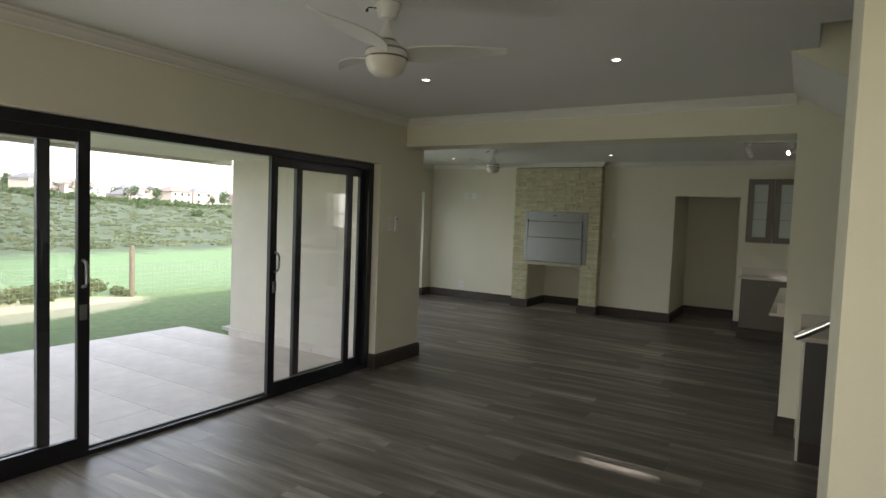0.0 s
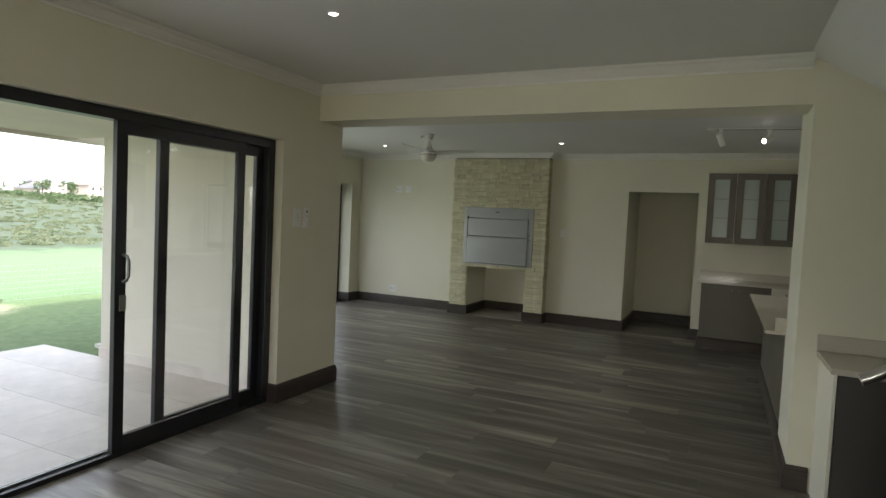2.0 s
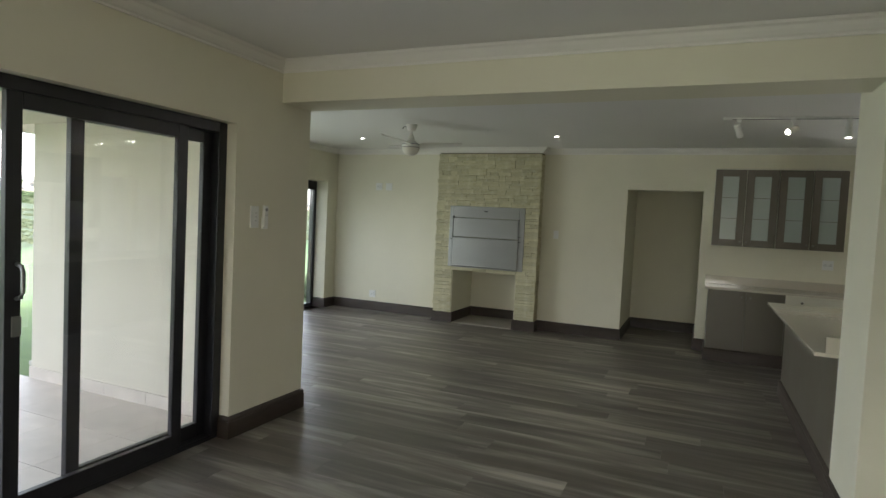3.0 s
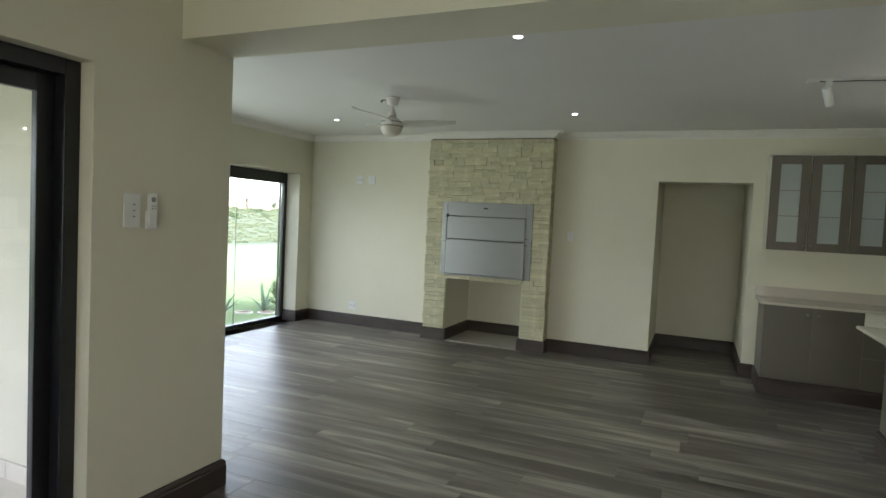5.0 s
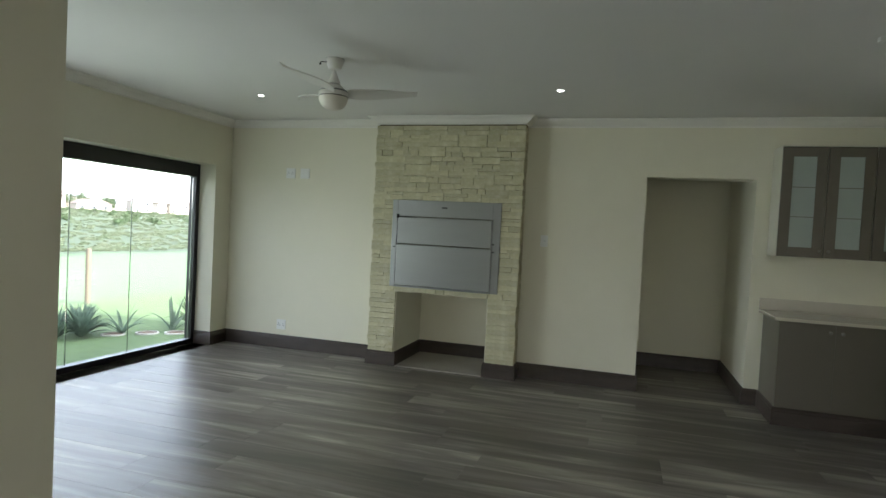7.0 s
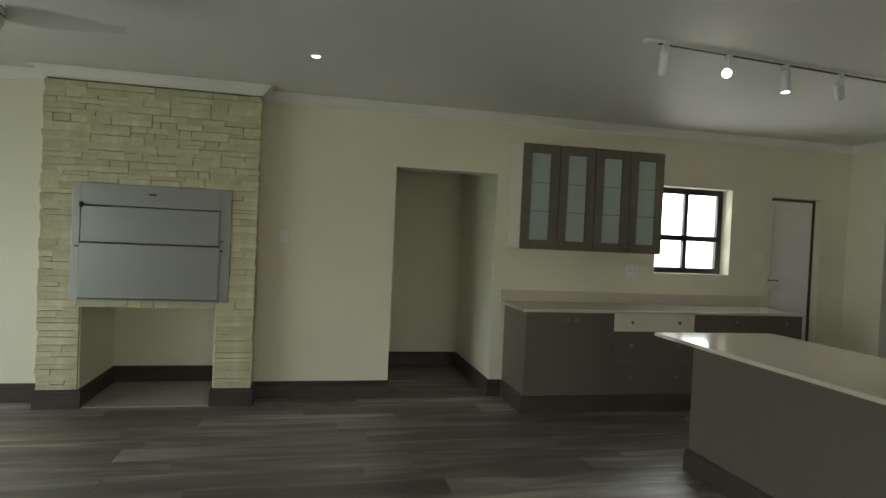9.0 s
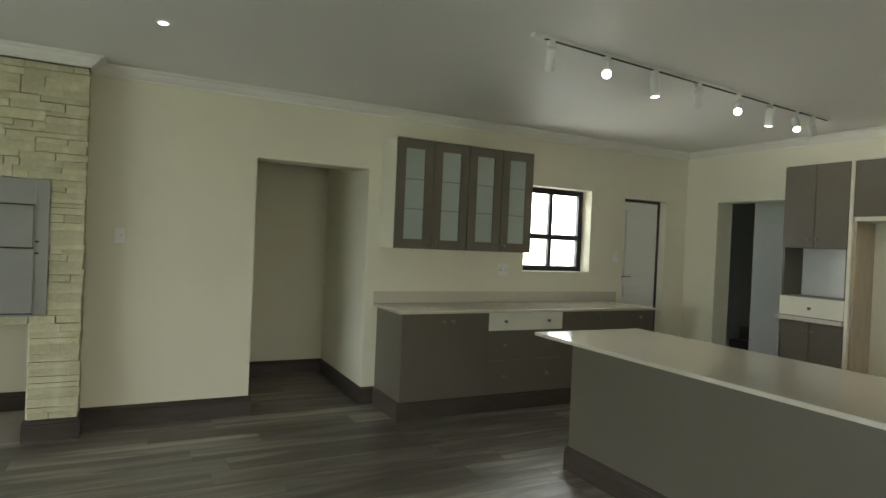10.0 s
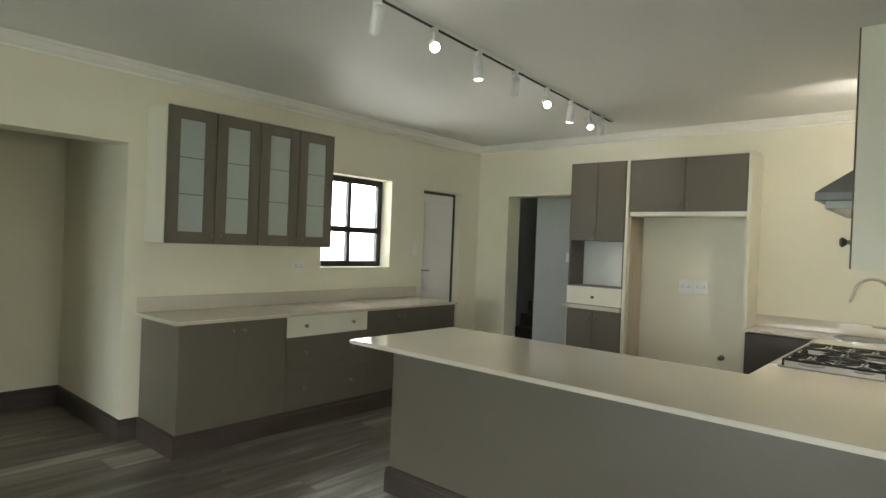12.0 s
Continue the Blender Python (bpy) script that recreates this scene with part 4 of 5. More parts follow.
        part("blade", bm, M_FANB, fan, "curved white blade", True)
    return fan


ceiling_fan((-3.80, 8.79, CEIL), 34, 0.02)
ceiling_fan((-1.50, 3.03, CEIL), 43, 0.02)

# track with spotlights
TA, TB = Vector((-0.37, 8.775, CEIL)), Vector((2.88, 9.055, CEIL))
along = (TB - TA).normalized()
deg = math.degrees(math.atan2(along.y, along.x))
tr = thing("light_track", TA, "long white ceiling track for spotlights", "light track", "", "", deg)
L = (TB - TA).length
part("rail", bx(box(0, L, -0.017, 0.017, -0.018, 0, 0.002), L - 0.02, L, -0.02, 0.02, -0.022, 0), M_WHITE, tr)
part("slot", box(0.02, L - 0.02, -0.012, 0.012, -0.0195, -0.017, 0), M_IRON, tr, "dark slot along the rail")
part("feed", box(-0.05, 0.03, -0.02, 0.02, -0.025, 0, 0.003), M_WHITE, tr)
AIMS = [(0.09, (0.30, 0.55, -0.8), 0), (0.55, (-0.75, -0.85, -0.45), 1), (1.00, (0.0, -0.1, -1.0), 1), (1.46, (0.6, 0.5, -0.45), 0), (1.93, (-0.7, -0.6, -0.6), 1), (2.36, (0.0, 0.1, -1.0), 1), (2.74, (-0.5, -0.5, -0.75), 1), (3.0, (0.8, 0.4, -0.5), 0)]
for u, aim, lit in AIMS:
    p0 = TA + along * u
    sp = thing("track_spotlight", (p0.x, p0.y, CEIL - 0.018), "white cylinder spotlight on the ceiling track" + (", lit" if lit else ", aimed away"), "spotlight", "track spotlights")
    part("adapter", box(-0.02, 0.02, -0.014, 0.014, -0.03, 0, 0.003), M_WHITE, sp)
    part("arm", lathe(bmesh.new(), [(0.007, -0.03), (0.007, -0.085)], 10), M_WHITE, sp, "", True)
    head = part("head", lathe(bmesh.new(), [(0.001, 0.062), (0.026, 0.06), (0.029, 0.055), (0.029, -0.075), (0.026, -0.075), (0.0245, -0.06), (0.001, -0.06)], 22), M_WHITE, sp, "", True)
    m = Vector(aim).to_track_quat("-Z", "Y").to_matrix().to_4x4()
    m.translation = (0, 0, -0.10)
    head.matrix_local = m
    part("lamp", lathe(bmesh.new(), [(0.024, -0.062), (0.024, -0.066), (0.001, -0.067)], 18), M_LAMP, head, "glowing lamp face")
    b = new("spot_beam", bpy.data.lights.new("spot_beam", "SPOT"))
    b.data.energy, b.data.spot_size, b.data.spot_blend, b.data.color, b.data.shadow_soft_size = (1.8, radians(48), 0.6, (1.0, 0.95, 0.87), 0.022) if lit else (0.5, radians(136), 0.5, (1.0, 0.95, 0.87), 0.022)
    q = Vector((p0.x, p0.y, CEIL - 0.118)) + Vector(aim).normalized() * 0.085
    b.matrix_world = look(q, q + Vector(aim))

# ---- bar under the stairs ----
c = thing("bar_cabinet", (0, 0, 0), "dark base cabinet of the small bar under the stairs", "cabinet")
part("body", box(0.41, 2.4, 5.51, Y_DIV - 0.001, 0.12, 0.866, 0.002), M_TAUPE_D, c)
part("end_panel", box(0.392, 0.409, 5.495, Y_DIV - 0.001, 0.0, 0.866, 0.002), M_CREAM, c, "cream end panel")
for i in range(4):
    part("door", box(0.413 + i * 0.5, 0.908 + i * 0.49, 5.49, 5.509, 0.155, 0.86, 0.002), M_TAUPE_D, c)
part("plinth", box(0.412, 2.4, 5.48, 5.508, 0.0, 0.15, 0.004), M_BASE, c)
k = thing("worktop", (0, 0, 0), "cream quartz worktop of the small bar", "worktop")
part("slab", box(0.375, 2.42, 5.47, Y_DIV - 0.001, 0.868, 0.90, 0.004), M_TOP, k)
part("upstand", box(0.375, 2.42, Y_DIV - 0.02, Y_DIV - 0.002, 0.901, 1.0, 0.003), M_TOP, k)
s = thing("bar_sink", (0.84, 5.74, 0.90), "small round steel bar sink", "sink")
part("rim", lathe(bmesh.new(), [(0.17, 0.0), (0.17, 0.004), (0.155, 0.006), (0.145, 0.001)], 32), M_CHROME, s, "", True)
part("bowl", lathe(bmesh.new(), [(0.145, 0.0005), (0.05, 0.001), (0.0005, 0.0012)], 32), M_STEEL, s, "", True)
t = thing("bar_tap", (0.84, 5.94, 0.90), "small chrome tap behind the bar sink", "tap")
part("body", lathe(bmesh.new(), [(0.025, 0), (0.022, 0.01), (0.02, 0.02), (0.02, 0.11), (0.024, 0.115), (0.022, 0.135), (0.001, 0.137)], 16), M_CHROME, t, "", True)
part("spout", tube(bmesh.new(), [(0, 0, 0.07), (0, -0.06, 0.085), (0, -0.11, 0.075), (0, -0.12, 0.05)], 0.011), M_CHROME, t, "", True)

# ---- stairs ----
st = thing("stair_flight", (0, 0, 0), "upper stair flight with a white sloping underside", "stairs", "", "structure")
bm = bmesh.new()
X0, SL = 0.222, 0.62
vs = [bm.verts.new(v) for v in ((X0, 4.712, CEIL), (X0, Y_DIV - 0.002, CEIL), (X0 + 3.2, Y_DIV - 0.002, CEIL - 3.2 * SL), (X0 + 3.2, 4.712, CEIL - 3.2 * SL),
                                (X0, 4.712, CEIL + 0.25), (X0, Y_DIV - 0.002, CEIL + 0.25), (X0 + 3.2, Y_DIV - 0.002, CEIL + 0.25 - 3.2 * SL), (X0 + 3.2, 4.712, CEIL + 0.25 - 3.2 * SL))]
for fc in ((0, 1, 2, 3), (4, 7, 6, 5), (0, 4, 5, 1), (3, 2, 6, 7), (0, 3, 7, 4), (1, 5, 6, 2)):
    bm.faces.new([vs[i] for i in fc])
part("soffit", bm, M_CEIL, st)
bm = bmesh.new()
prof = [(X0, CEIL - 0.002), (X0 + 3.2, CEIL - 3.2 * SL - 0.002), (X0 + 3.2, CEIL + 0.6 - 3.2 * SL), (X0 + 0.145, CEIL + 0.6), (X0 + 0.145, CEIL + 0.002), (X0, CEIL + 0.002)]
a = [bm.verts.new((x, 4.692, z)) for x, z in prof]
b2 = [bm.verts.new((x, 4.708, z)) for x, z in prof]
bm.faces.new(a)
bm.faces.new(b2[::-1])
for i in range(6):
    bm.faces.new((a[i], a[(i + 1) % 6], b2[(i + 1) % 6], b2[i]))
part("stringer", bm, M_WALL, st, "cream plastered side of the flight")
wall("wall_stair_side", "x", 0.29, X_R, 4.72, 4.74, CEIL + 0.3, 5.2)
wall("wall_stair_near", "x", 0.28, X_R, 2.9, 3.0, CEIL + 0.2, 5.2)
wall("wall_stair_end", "y", 3.0, Y_DIV, 0.20, 0.28, CEIL + 0.2, 5.2)
structure("ceiling_stair", box(0.2, X_R + 0.2, 2.9, Y_DIV + 0.6, 5.2, 5.3, 0), M_CEIL, "white ceiling high above the stairwell", "ceiling")
st = thing("stair_flight", (0, 0, 0), "lower stair flight with dark wooden treads", "stairs", "", "structure")
for i in range(9):
    part("tread", box(0.62 + i * 0.26, 0.90 + i * 0.26, 4.26, 4.95, 0.0 if i == 0 else 0.175 * i - 0.02, 0.175 * (i + 1), 0.006), M_STAIR, st)
hr = thing("stair_handrail", (0, 0, 0), "polished stainless steel stair handrail on round posts", "handrail")
part("rail", tube(bmesh.new(), [(0.345, 4.62, 1.03), (0.375, 4.62, 1.045), (2.9, 4.62, 2.66)], 0.025, 16), M_CHROME, hr, "", True)
for i in range(3):
    x = 0.54 + i * 0.85
    part("post", tube(bmesh.new(), [(x, 4.62, 0.0 if i == 0 else 0.175 * int((x - 0.62) / 0.26 + 1)), (x, 4.62, 1.02 + i * 0.545)], 0.02, 14), M_CHROME, hr, "", True)
    part("bracket", tube(bmesh.new(), [(x, 4.62, 1.01 + i * 0.545), (x, 4.62, 1.145 + i * 0.543)], 0.008, 10), M_CHROME, hr, "", True)

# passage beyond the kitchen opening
wall("wall_passage_east", "y", 9.0, 11.6, 5.6, 5.75, 0, CEIL, mat=M_DIMMED, label="passage wall with its dimness put into the grey")
# The opening is out of sight, added to let some daylight in.
wall("wall_passage_north", "x", X_E + 0.25, 5.75, 11.45, 11.6, 0, CEIL, [(4.0, 4.25, 1.5, 2.1)], mat=M_DIMMED, label="passage wall with its dimness put into the grey")
wall("wall_passage_south", "x", X_E + 0.25, 5.75, 9.2, 9.35, 0, CEIL, mat=M_DIMMED, label="passage wall with its dimness put into the grey")
wall("wall_passage_nib", "y", 9.35, 10.74, 4.35, 4.45, 0, CEIL, mat=M_DIMMED, label="passage wall with its dimness put into the grey")
structure("floor_passage", box(X_E, 5.75, 9.2, 11.6, -0.1, 0.0, 0), M_SUB, "dark passage floor", "floor")
structure("ceiling_passage", box(X_E + 0.25, 5.75, 9.2, 11.6, CEIL, CEIL + 0.1, 0), M_CEIL, "white passage ceiling", "ceiling")
st = thing("stair_flight", (0, 0, 0), "dark wooden steps rising in the passage", "stairs", "", "structure")
for i in range(5):
    part("tread", box(4.72 + i * 0.2, 4.92 + i * 0.2 if i < 4 else 5.59, 10.9, 11.44, 0, 0.175 * (i + 1), 0.005), M_STAIR, st)

# ---- patio ----
PZ = -0.12
structure("patio_slab", box(-7.26, X_W - 0.29, -4.0, Y_DIV, -0.35, PZ - 0.012, 0), M_CONC, "concrete patio slab under the tiles", "patio")
tiles = thing("patio_tiles", (0, 0, PZ), "pale stone-look patio floor tiles", "tiles", "", "structure")
tm = None
for i in range(6):
    for j in range(16):
        o = part("tile", box(0.0015, 0.5985, 0.0015, 0.5985, -0.012, 0, 0.001), M_TILE, tiles) if tm is None else new("tile", tm)
        tm = o.data
        o.parent = tiles
        o.location = (X_W - 0.33 - 0.6 * (i + 1), Y_DIV - 0.6 * (j + 1), 0)
sk = thing("patio_skirting", (0, 0, PZ), "tile skirting along the patio wall", "skirting")
for i in range(5):
    part("tile", box(-6.38 + i * 0.52, -5.864 + i * 0.52, Y_DIV - 0.015, Y_DIV - 0.001, 0, 0.11, 0.002), M_TILE, sk)
part("tile", box(-6.395, -6.381, Y_DIV - 0.015, 6.4, 0, 0.11, 0.002), M_TILE, sk)
structure("ceiling_patio", box(-6.84, X_W - 0.3, 2.2, Y_DIV, 2.31, 2.60, 0), M_MASON, "plastered patio roof slab", "ceiling")
structure("beam_patio", box(-6.95, -6.842, 2.2, 6.38, 2.27, 2.62, 0.004), M_MASON, "plastered beam along the patio edge", "beam")

structure("pillar_patio", box(-6.83, -6.47, 2.22, 2.58, PZ, 2.308, 0.006), M_MASON, "square plastered pillar under the patio beam", "pillar")

# ---- outdoors ----
def ground_z(x, y):
    dist = max(0.0, -x - 7.0)
    z = -0.16 - 0.012 * min(dist, 20) - 0.030 * max(0.0, min(dist, 25) - 6)
    rise = max(0.0, dist - 70)
    up = min(1.0, max(0.0, (130 - y) / 70))
    z += (5.2 + 5.0 * up * up * (3 - 2 * up)) * (1 - math.exp(-(rise / 150) ** 1.6))
    return z + 0.25 * noise.noise(Vector((x * 0.06, y * 0.06, 0))) * min(1, dist / 12)


def ground_mat():
    m, nt, b = nodes_of("grass_ground")
    tc = nt.nodes.new("ShaderNodeTexCoord")
    sep = nt.nodes.new("ShaderNodeSeparateXYZ")
    nt.links.new(tc.outputs["Object"], sep.inputs[0])
    big = put(nt, "ShaderNodeTexNoise", Scale=0.09, Detail=12.0, Roughness=0.88)
    fine = put(nt, "ShaderNodeTexNoise", Scale=9.0, Detail=6.0, Roughness=0.75)
    for n in (big, fine):
        nt.links.new(tc.outputs["Object"], n.inputs["Vector"])
    near = ramp(nt, fine.outputs["Fac"], [(0.3, (0.065, 0.115, 0.036)), (0.7, (0.14, 0.20, 0.075))])
    fairway = ramp(nt, fine.outputs["Fac"], [(0.3, (0.09, 0.165, 0.065)), (0.7, (0.13, 0.21, 0.09))])
    zone = put(nt, "ShaderNodeMapRange")
    zone.inputs["From Min"].default_value, zone.inputs["From Max"].default_value = -11.9, -10.9
    nt.links.new(sep.outputs["X"], zone.inputs["Value"])
    both = nt.nodes.new("ShaderNodeMix")
    both.data_type = "RGBA"
    nt.links.new(zone.outputs["Result"], both.inputs["Factor"])
    nt.links.new(fairway, both.inputs["A"])
    nt.links.new(near, both.inputs["B"])
    # sandy patch beside the fence, its sunlit brightness put into the colour
    span = put(nt, "ShaderNodeMapping")
    span.inputs["Location"].default_value = (10.9 / 1.3, -4.5 / 3.0, 0)
    span.inputs["Scale"].default_value = (1 / 1.3, 1 / 3.0, 0)
    nt.links.new(tc.outputs["Object"], span.inputs["Vector"])
    away = nt.nodes.new("ShaderNodeVectorMath")
    away.operation = "LENGTH"
    nt.links.new(span.outputs[0], away.inputs[0])
    ragged = put(nt, "ShaderNodeMath")
    ragged.operation = "MULTIPLY_ADD"
    nt.links.new(fine.outputs["Fac"], ragged.inputs[0])
    ragged.inputs[1].default_value = 0.5
    nt.links.new(away.outputs["Value"], ragged.inputs[2])
    bare = put(nt, "ShaderNodeMapRange")
    bare.inputs["From Min"].default_value, bare.inputs["From Max"].default_value = 1.32, 1.15
    nt.links.new(ragged.outputs[0], bare.inputs["Value"])
    patch = nt.nodes.new("ShaderNodeMix")
    patch.data_type = "RGBA"
    nt.links.new(bare.outputs["Result"], patch.inputs["Factor"])
    nt.links.new(both.outputs["Result"], patch.inputs["A"])
    patch.inputs["B"].default_value = (0.38, 0.37, 0.23, 1)
    lawn = patch.outputs["Result"]
    veld = ramp(nt, big.outputs["Fac"], [(0.36, (0.030, 0.052, 0.024)), (0.48, (0.048, 0.074, 0.034)), (0.58, (0.062, 0.080, 0.042)), (0.68, (0.090, 0.092, 0.056))])
    edge = put(nt, "ShaderNodeMath")
    edge.operation = "MULTIPLY_ADD"
    nt.links.new(big.outputs["Fac"], edge.inputs[0])
    edge.inputs[1].default_value = 30.0
    nt.links.new(sep.outputs["X"], edge.inputs[2])
    rg = put(nt, "ShaderNodeMapRange")
    rg.inputs["From Min"].default_value, rg.inputs["From Max"].default_value = -17.0, -13.0
    nt.links.new(edge.outputs[0], rg.inputs["Value"])
    mix = nt.nodes.new("ShaderNodeMix")
    mix.data_type = "RGBA"
    nt.links.new(rg.outputs["Result"], mix.inputs["Factor"])
    nt.links.new(veld, mix.inputs["A"])
    nt.links.new(lawn, mix.inputs["B"])
    nt.links.new(mix.outputs["Result"], b.inputs["Base Color"])
    b.inputs["Roughness"].default_value = 0.9
    bp = put(nt, "ShaderNodeBump", Strength=0.5, Distance=0.03)
    nt.links.new(fine.outputs["Fac"], bp.inputs["Height"])
    nt.links.new(bp.outputs["Normal"], b.inputs["Normal"])
    return m


bm = bmesh.new()
xs = [30, 6, 0, -4] + [-7.2 - 1.6 * i for i in range(18)] + [-40 - 6 * i for i in range(14)] + [-130 - 25 * i for i in range(12)] + [-500, -900, -2500]
ys = [-2500, -700, -400] + [-250 + 25 * i for i in range(8)] + [-45 + 4 * i for i in range(30)] + [80 + 30 * i for i in range(10)] + [500, 900, 2500]
grid = [[bm.verts.new((x, y, ground_z(x, y) if x < -4 else -0.4)) for y in ys] for x in xs]
for i in range(len(xs) - 1):
    for j in range(len(ys) - 1):
        bm.faces.new((grid[i][j], grid[i + 1][j], grid[i + 1][j + 1], grid[i][j + 1]))
structure("ground", bm, ground_mat(), "green lawn running into a bushy valley slope", "ground", True)


def bush_into(verts, faces, c, r, h, n, rnd, leaf):
    """Many small leaf clumps spread over a lumpy crown."""
    lumps = [(rnd.uniform(-0.5, 0.5) * r, rnd.uniform(-0.5, 0.5) * r, rnd.uniform(0.3, 0.75) * h, rnd.uniform(0.4, 0.65)) for _ in range(5)]
    for _ in range(n):
        lx, ly, lz, k = rnd.choice(lumps)
        d = Vector((rnd.gauss(0, 1), rnd.gauss(0, 1), rnd.gauss(0, 1))).normalized() * rnd.uniform(0.6, 1.0)
        p = Vector((c[0] + lx + d.x * r * k, c[1] + ly + d.y * r * k, max(c[2] + 0.02, c[2] + lz + d.z * h * 0.38)))
        u = Vector((rnd.gauss(0, 1), rnd.gauss(0, 1), rnd.gauss(0, 1))).normalized()
        w = u.orthogonal().normalized()
        s = leaf * rnd.uniform(0.6, 1.4)
        b = len(verts)
        verts += [p - u * s, p + w * s * 0.7, p + u * s, p - w * s * 0.6]
        faces += [(b, b + 1, b + 2), (b, b + 2, b + 3)]


def cloud(name, verts, faces, mat):
    me = bpy.data.meshes.new(name)
    me.from_pydata([tuple(v) for v in verts], [], faces)
    me.materials.append(mat)
    return new(name, me)


rb = random.Random(11)
verts, faces = [], []
for _ in range(3200):
    d0 = 34 + 180 * rb.random() ** 1.5
    x, y = -d0, rb.uniform(0.05, 1.45) * d0 + rb.uniform(-4, 4)
    r = rb.uniform(0.2, 0.62) * (0.5 + d0 / 90)
    bush_into(verts, faces, (x, y, ground_z(x, y)), r, r * rb.uniform(0.15, 0.36), 44, rb, 0.05 + 0.0013 * d0)
tagged(cloud("scrub", verts, faces, M_SCRUB), "low olive-green scrub covering the valley slope", "scrub", "", "stuff")
verts, faces = [], []
for i in range(340):
    x, y = (-rb.uniform(192, 222), rb.uniform(50, 330)) if i < 200 else (-rb.uniform(90, 190), rb.uniform(20, 300)) if i < 260 else (-rb.uniform(165, 205), rb.uniform(50, 132))
    r = rb.uniform(1.0, 2.6) if i < 200 else rb.uniform(0.8, 2.0) if i < 260 else rb.uniform(1.2, 2.6)
    tall = 0.45 if y > 132 and i < 200 else 1.0
    bush_into(verts, faces, (x, y, ground_z(x, y)), r, r * tall * rb.uniform(0.7, 1.1), 90, rb, 0.36)
tagged(cloud("far_bushes", verts, faces, M_BUSH), "dark green bushes on the far slope", "bushes", "", "stuff")
verts, faces = [], []
for _ in range(80):
    x, y = -rb.uniform(11.3, 12.8), rb.uniform(1.0, 7.5)
    r = rb.uniform(0.12, 0.30)
    bush_into(verts, faces, (x, y, ground_z(x, y)), r, r * rb.uniform(0.7, 1.1), 120, rb, 0.035)
tagged(cloud("fence_shrubs", verts, faces, M_GRASSY), "low green shrubs along the wire fence", "shrubs", "", "stuff")


def tree(x, y, h, mat, label):
    z = ground_z(x, y)
    t = thing("tree", (x, y, z), label, "tree", "trees among the houses")
    bm = tube(bmesh.new(), [(0, 0, -0.3), (0.05 * h * rb.uniform(-1, 1), 0, h * 0.3), (0, 0.04 * h, h * 0.6)], 0.03 * h, 8)
    for k in range(3):
        a = rb.uniform(0, 6.28)
        tube(bm, [(0, 0.02 * h, h * 0.4), (0.22 * h * math.cos(a), 0.22 * h * math.sin(a), h * 0.68)], 0.014 * h, 6)
    part("trunk", bm, M_BARK, t)
    vs, fs = [], []
    bush_into(vs, fs, (0, 0, h * 0.22), h * 0.42, h * 0.80, 420, rb, 0.045 * h)
    me = cloud("crown", vs, fs, mat)
    me.parent = t
    return t


for _ in range(44):
    x, y = -rb.uniform(205, 270), rb.uniform(55, 320)
    tree(x, y, rb.uniform(3.5, 7), M_BUSH, "dark green tree on the hill among the houses")


def house(x, y, w, d, h, turn, roof, label):
    z = ground_z(x, y)
    o = thing("house", (x, y, z), label, "house", "houses on the hill", "", turn)
    part("wall", box(-w / 2, w / 2, -d / 2, d / 2, -2.0, h, 0), M_HOUSE, o)
    bm = bmesh.new()
    e = 0.5
    lo = [bm.verts.new(v) for v in ((-w / 2 - e, -d / 2 - e, h), (w / 2 + e, -d / 2 - e, h), (w / 2 + e, d / 2 + e, h), (-w / 2 - e, d / 2 + e, h))]
    hi = [bm.verts.new(v) for v in ((-w / 2 + d * 0.35, 0, h + d * 0.26), (w / 2 - d * 0.35, 0, h + d * 0.26))]
    for fc in ((lo[0], lo[1], hi[1], hi[0]), (lo[2], lo[3], hi[0], hi[1]), (lo[1], lo[2], hi[1]), (lo[3], lo[0], hi[0]), tuple(lo[::-1])):
        bm.faces.new(fc)
    part("roof", bm, roof, o)
    n = max(2, int(w / 3.2))
    for fl in range(int(h // 2.7)):
        for i in range(n):
            cx = -w / 2 + (i + 0.5) * w / n
            for sy in (-1, 1):
                yy = sy * d / 2
                part("window", box(cx - 0.6, cx + 0.6, yy - 0.05, yy + 0.05, fl * 2.8 + 0.9, fl * 2.8 + 2.1, 0), M_PANE, o)
    return o


for i in range(26):
    x, y = -rb.uniform(200, 245), 58 + i * 10.2 + rb.uniform(-4, 4)
    two = rb.random() < 0.5
    if y < 92:
        continue
    house(x, y, rb.uniform(8, 14), rb.uniform(7, 9), 5.4 if two else 2.9, 90 + rb.uniform(-25, 25), M_ROOF if rb.random() < 0.55 else M_ROOFG,
          "pale two-storey house with a tiled roof on the hill" if two else "pale single-storey house with a tiled roof on the hill")

# wire fence
fe = thing("wire_fence", (-11.2, 0, 0), "low wire mesh fence on weathered timber posts", "fence")
for y in (-1.54, 1.46, 4.46, 7.46, 10.46, 13.46):
    z = ground_z(-11.2, y)
    part("post", lathe(bmesh.new(), [(0.055, z - 0.3), (0.05, z + 0.99), (0.042, z + 1.025), (0.001, z + 1.03)], 12, (0, y, 0)), M_POST, fe, "", True)
bm = bmesh.new()
for i in range(7):
    tube(bm, [(0, -1.35 + 1.5 * j, ground_z(-11.2, -1.35 + 1.5 * j) + 0.05 + 0.1 * i) for j in range(11)], 0.003, 4)
for j in range(150):
    y = -1.3 + j * 0.1
    tube(bm, [(0, y, ground_z(-11.2, y) + 0.02), (0, y, ground_z(-11.2, y) + 0.66)], 0.002, 3)
tagged(part("mesh", bm, M_WIRE, fe, "galvanised wire mesh"), kind="stuff")


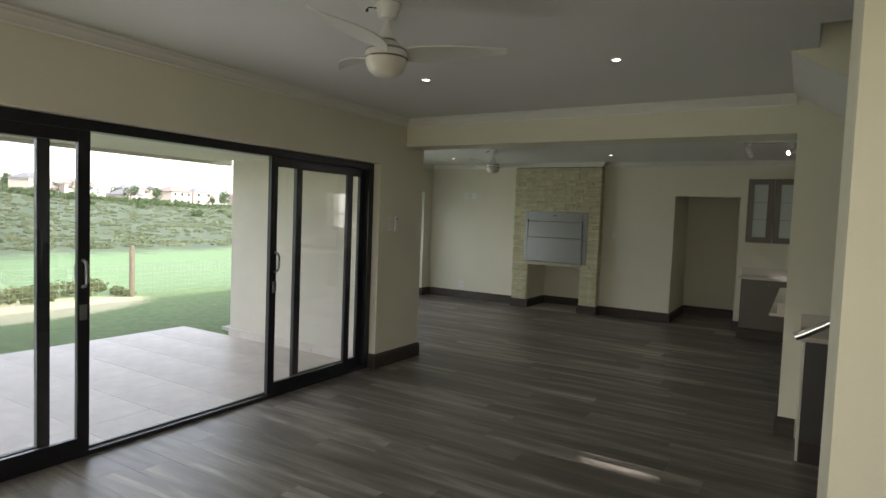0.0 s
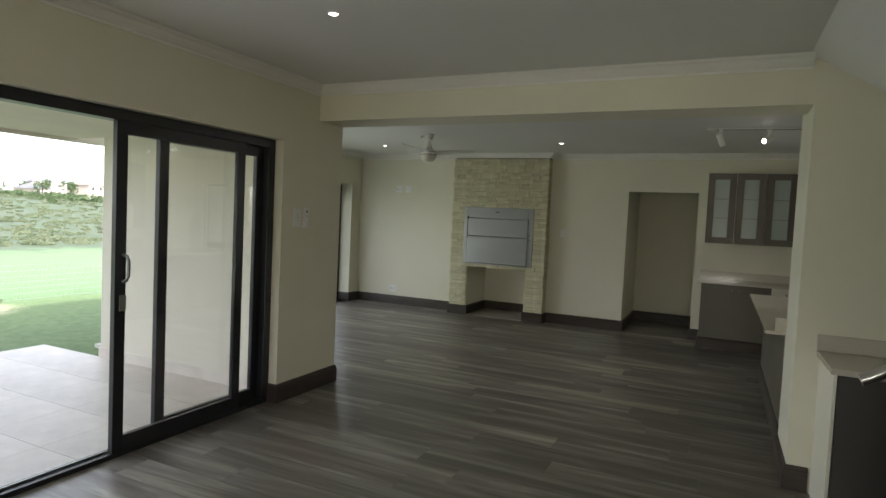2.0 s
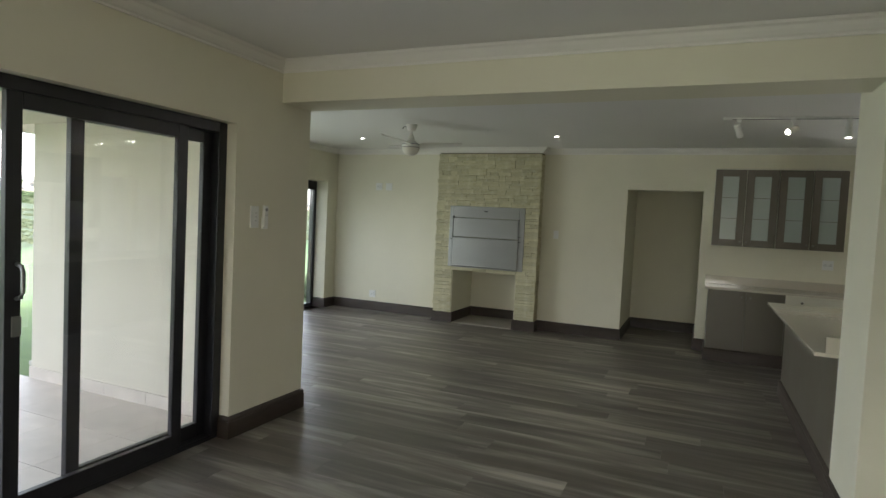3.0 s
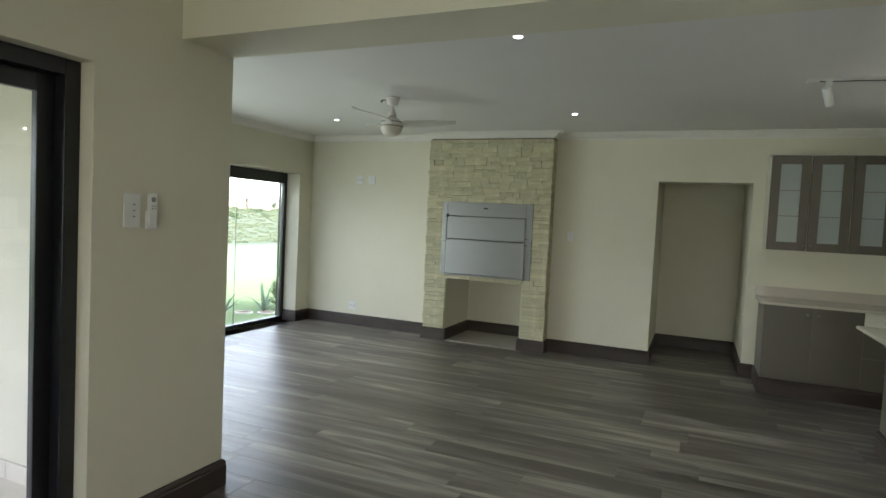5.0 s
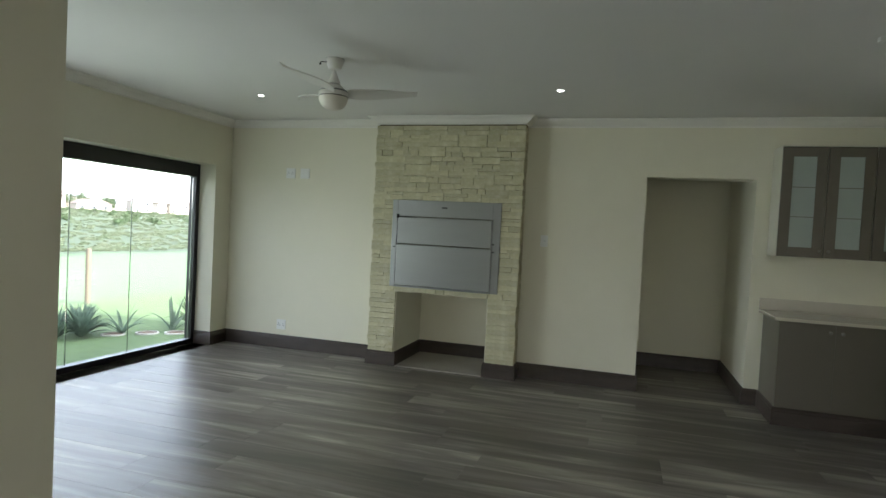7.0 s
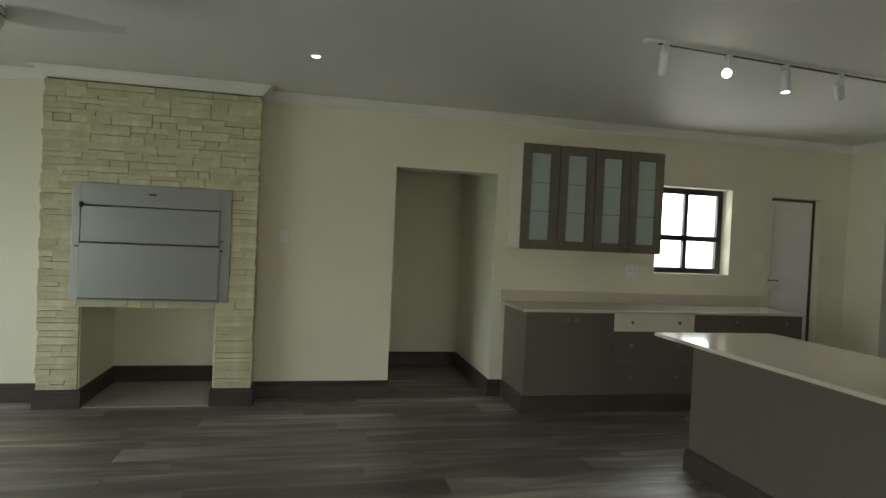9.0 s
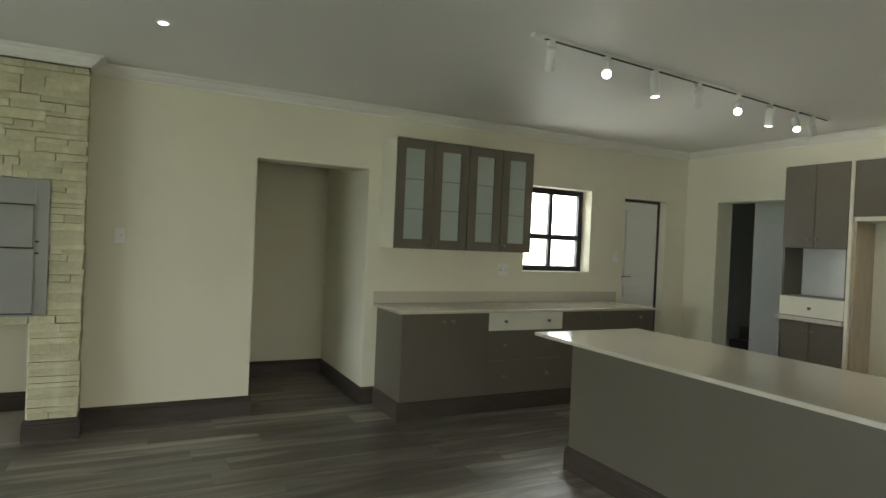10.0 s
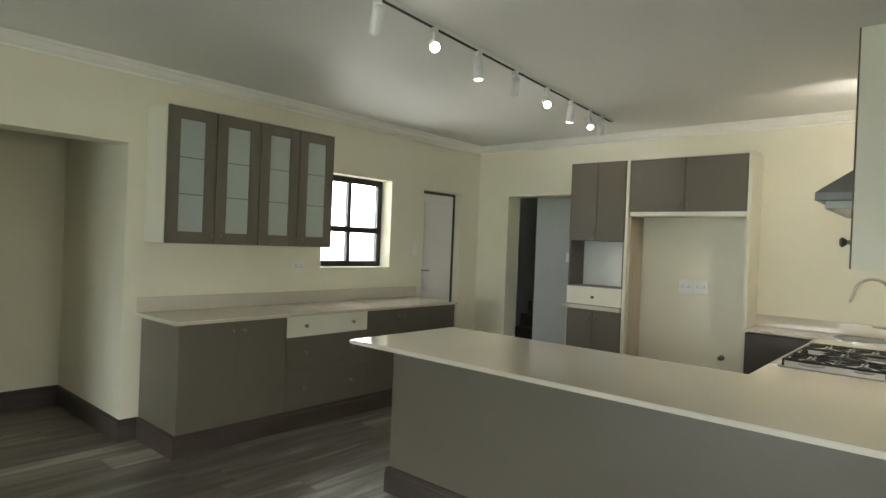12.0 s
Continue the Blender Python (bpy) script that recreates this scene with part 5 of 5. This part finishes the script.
# planted bed beyond the lounge glass
def spiky(x, y, r, n, mat, label):
    z = ground_z(x, y)
    p = thing("garden_plant", (x, y, z), label, "plant", "plants in the garden bed")
    bm = bmesh.new()
    for i in range(n):
        a, up = rb.uniform(0, 6.28), rb.uniform(0.5, 1.25)
        w = r * 0.055
        dirv = Vector((math.cos(a), math.sin(a), 0))
        side = Vector((-dirv.y, dirv.x, 0))
        prev = None
        for k in range(5):
            u = k / 4
            c = dirv * (r * u * math.cos(up) * 1.1) + Vector((0, 0, r * (u * math.sin(up) * 1.4 - 0.5 * u * u * (1.3 - up * 0.6))))
            ww = w * (1 - u) ** 0.6 + 0.002
            ring = [bm.verts.new(c - side * ww), bm.verts.new(c + Vector((0, 0, -ww * 0.4))), bm.verts.new(c + side * ww)]
            if prev:
                bm.faces.new((prev[0], prev[1], ring[1], ring[0]))
                bm.faces.new((prev[1], prev[2], ring[2], ring[1]))
            prev = ring
    part("leaves", bm, mat, p)
    return p


for x, y, r in ((-8.75, 10.75, 0.42), (-8.62, 11.05, 0.45), (-8.85, 11.25, 0.4)):
    spiky(x, y, r, 90, M_AGAVE, "clump of blue-grey strap leaves in the garden bed")
for x, y in ((-8.38, 11.50), (-7.95, 11.98)):
    spiky(x, y, 0.5, 10, M_AGAVE, "spiky aloe with a few long leaves")
spiky(-8.0, 12.5, 0.5, 70, M_BUSH, "green leafy garden plant")
for x, y in ((-8.40, 11.36), (-8.10, 11.66), (-7.78, 11.86)):
    e = thing("bed_edging", (x, y, ground_z(x, y)), "curved concrete bed edging ring with bare soil", "edging", "bed edging rings")
    bm = lathe(bmesh.new(), [(0.155, -0.05), (0.155, 0.018), (0.13, 0.022), (0.125, -0.05)], 20)
    part("ring", bm, M_CONC, e, "", True)
    part("soil", lathe(bmesh.new(), [(0.125, 0.01), (0.07, 0.022), (0.001, 0.03)], 16), M_SOIL, e)
structure("apron", box(-7.05, X_LW - 0.34, 6.4, 11.6, -0.3, -0.13, 0.01), M_CONC, "pale concrete apron outside the glass door", "paving")

# ---- plank floor ----
PW, PL = 0.225, 1.52
meshes = {}


def plank_mesh(w, l):
    key = (round(w, 3), round(l, 3))
    if key not in meshes:
        g, c = 0.0003, 0.0011
        v = [(g, g, -0.011), (l - g, g, -0.011), (l - g, w - g, -0.011), (g, w - g, -0.011), (g, g, -c), (l - g, g, -c), (l - g, w - g, -c), (g, w - g, -c),
             (g + c, g + c, 0), (l - g - c, g + c, 0), (l - g - c, w - g - c, 0), (g + c, w - g - c, 0)]
        fs = [(8, 9, 10, 11)] + [(a + k, a + (k + 1) % 4, a + 4 + (k + 1) % 4, a + 4 + k) for a in (0, 4) for k in range(4)]
        me = bpy.data.meshes.new("plank")
        me.from_pydata(v, [], fs)
        me.materials.append(M_FLOOR)
        meshes[key] = (me, v, fs)
    return meshes[key]


planks = thing("plank_floor", (0, 0, 0), "grey-brown wood-look vinyl plank floor", "floor", "", "structure")
rp = random.Random(3)
rest_v, rest_f = [], []
count = 0
y = Y_BACK
while y < 12.42:
    w = PW
    x_lo, x_hi = (X_W - 0.10, X_R) if y < 6.1 else (X_LW - 0.22, X_E) if y < Y_N - 0.02 else (-1.52, -0.52)
    x = x_lo - rp.uniform(0, PL)
    while x < x_hi:
        a, b = max(x, x_lo), min(x + PL, x_hi)
        if b - a > 0.02:
            me, v, fs = plank_mesh(w, b - a)
            near = a < 0.9 and 2.2 < y < 11.2
            if near and count < 300:
                o = new("plank", me)
                o.parent = planks
                o.location = (a, y, 0)
                count += 1
            else:
                n = len(rest_v)
                rest_v += [(p[0] + a, p[1] + y, p[2]) for p in v]
                rest_f += [tuple(i + n for i in f2) for f2 in fs]
        x += PL
    y += w
far = cloud("far_planks", rest_v, rest_f, M_FLOOR)
far.parent = planks
tagged(far, kind="stuff")
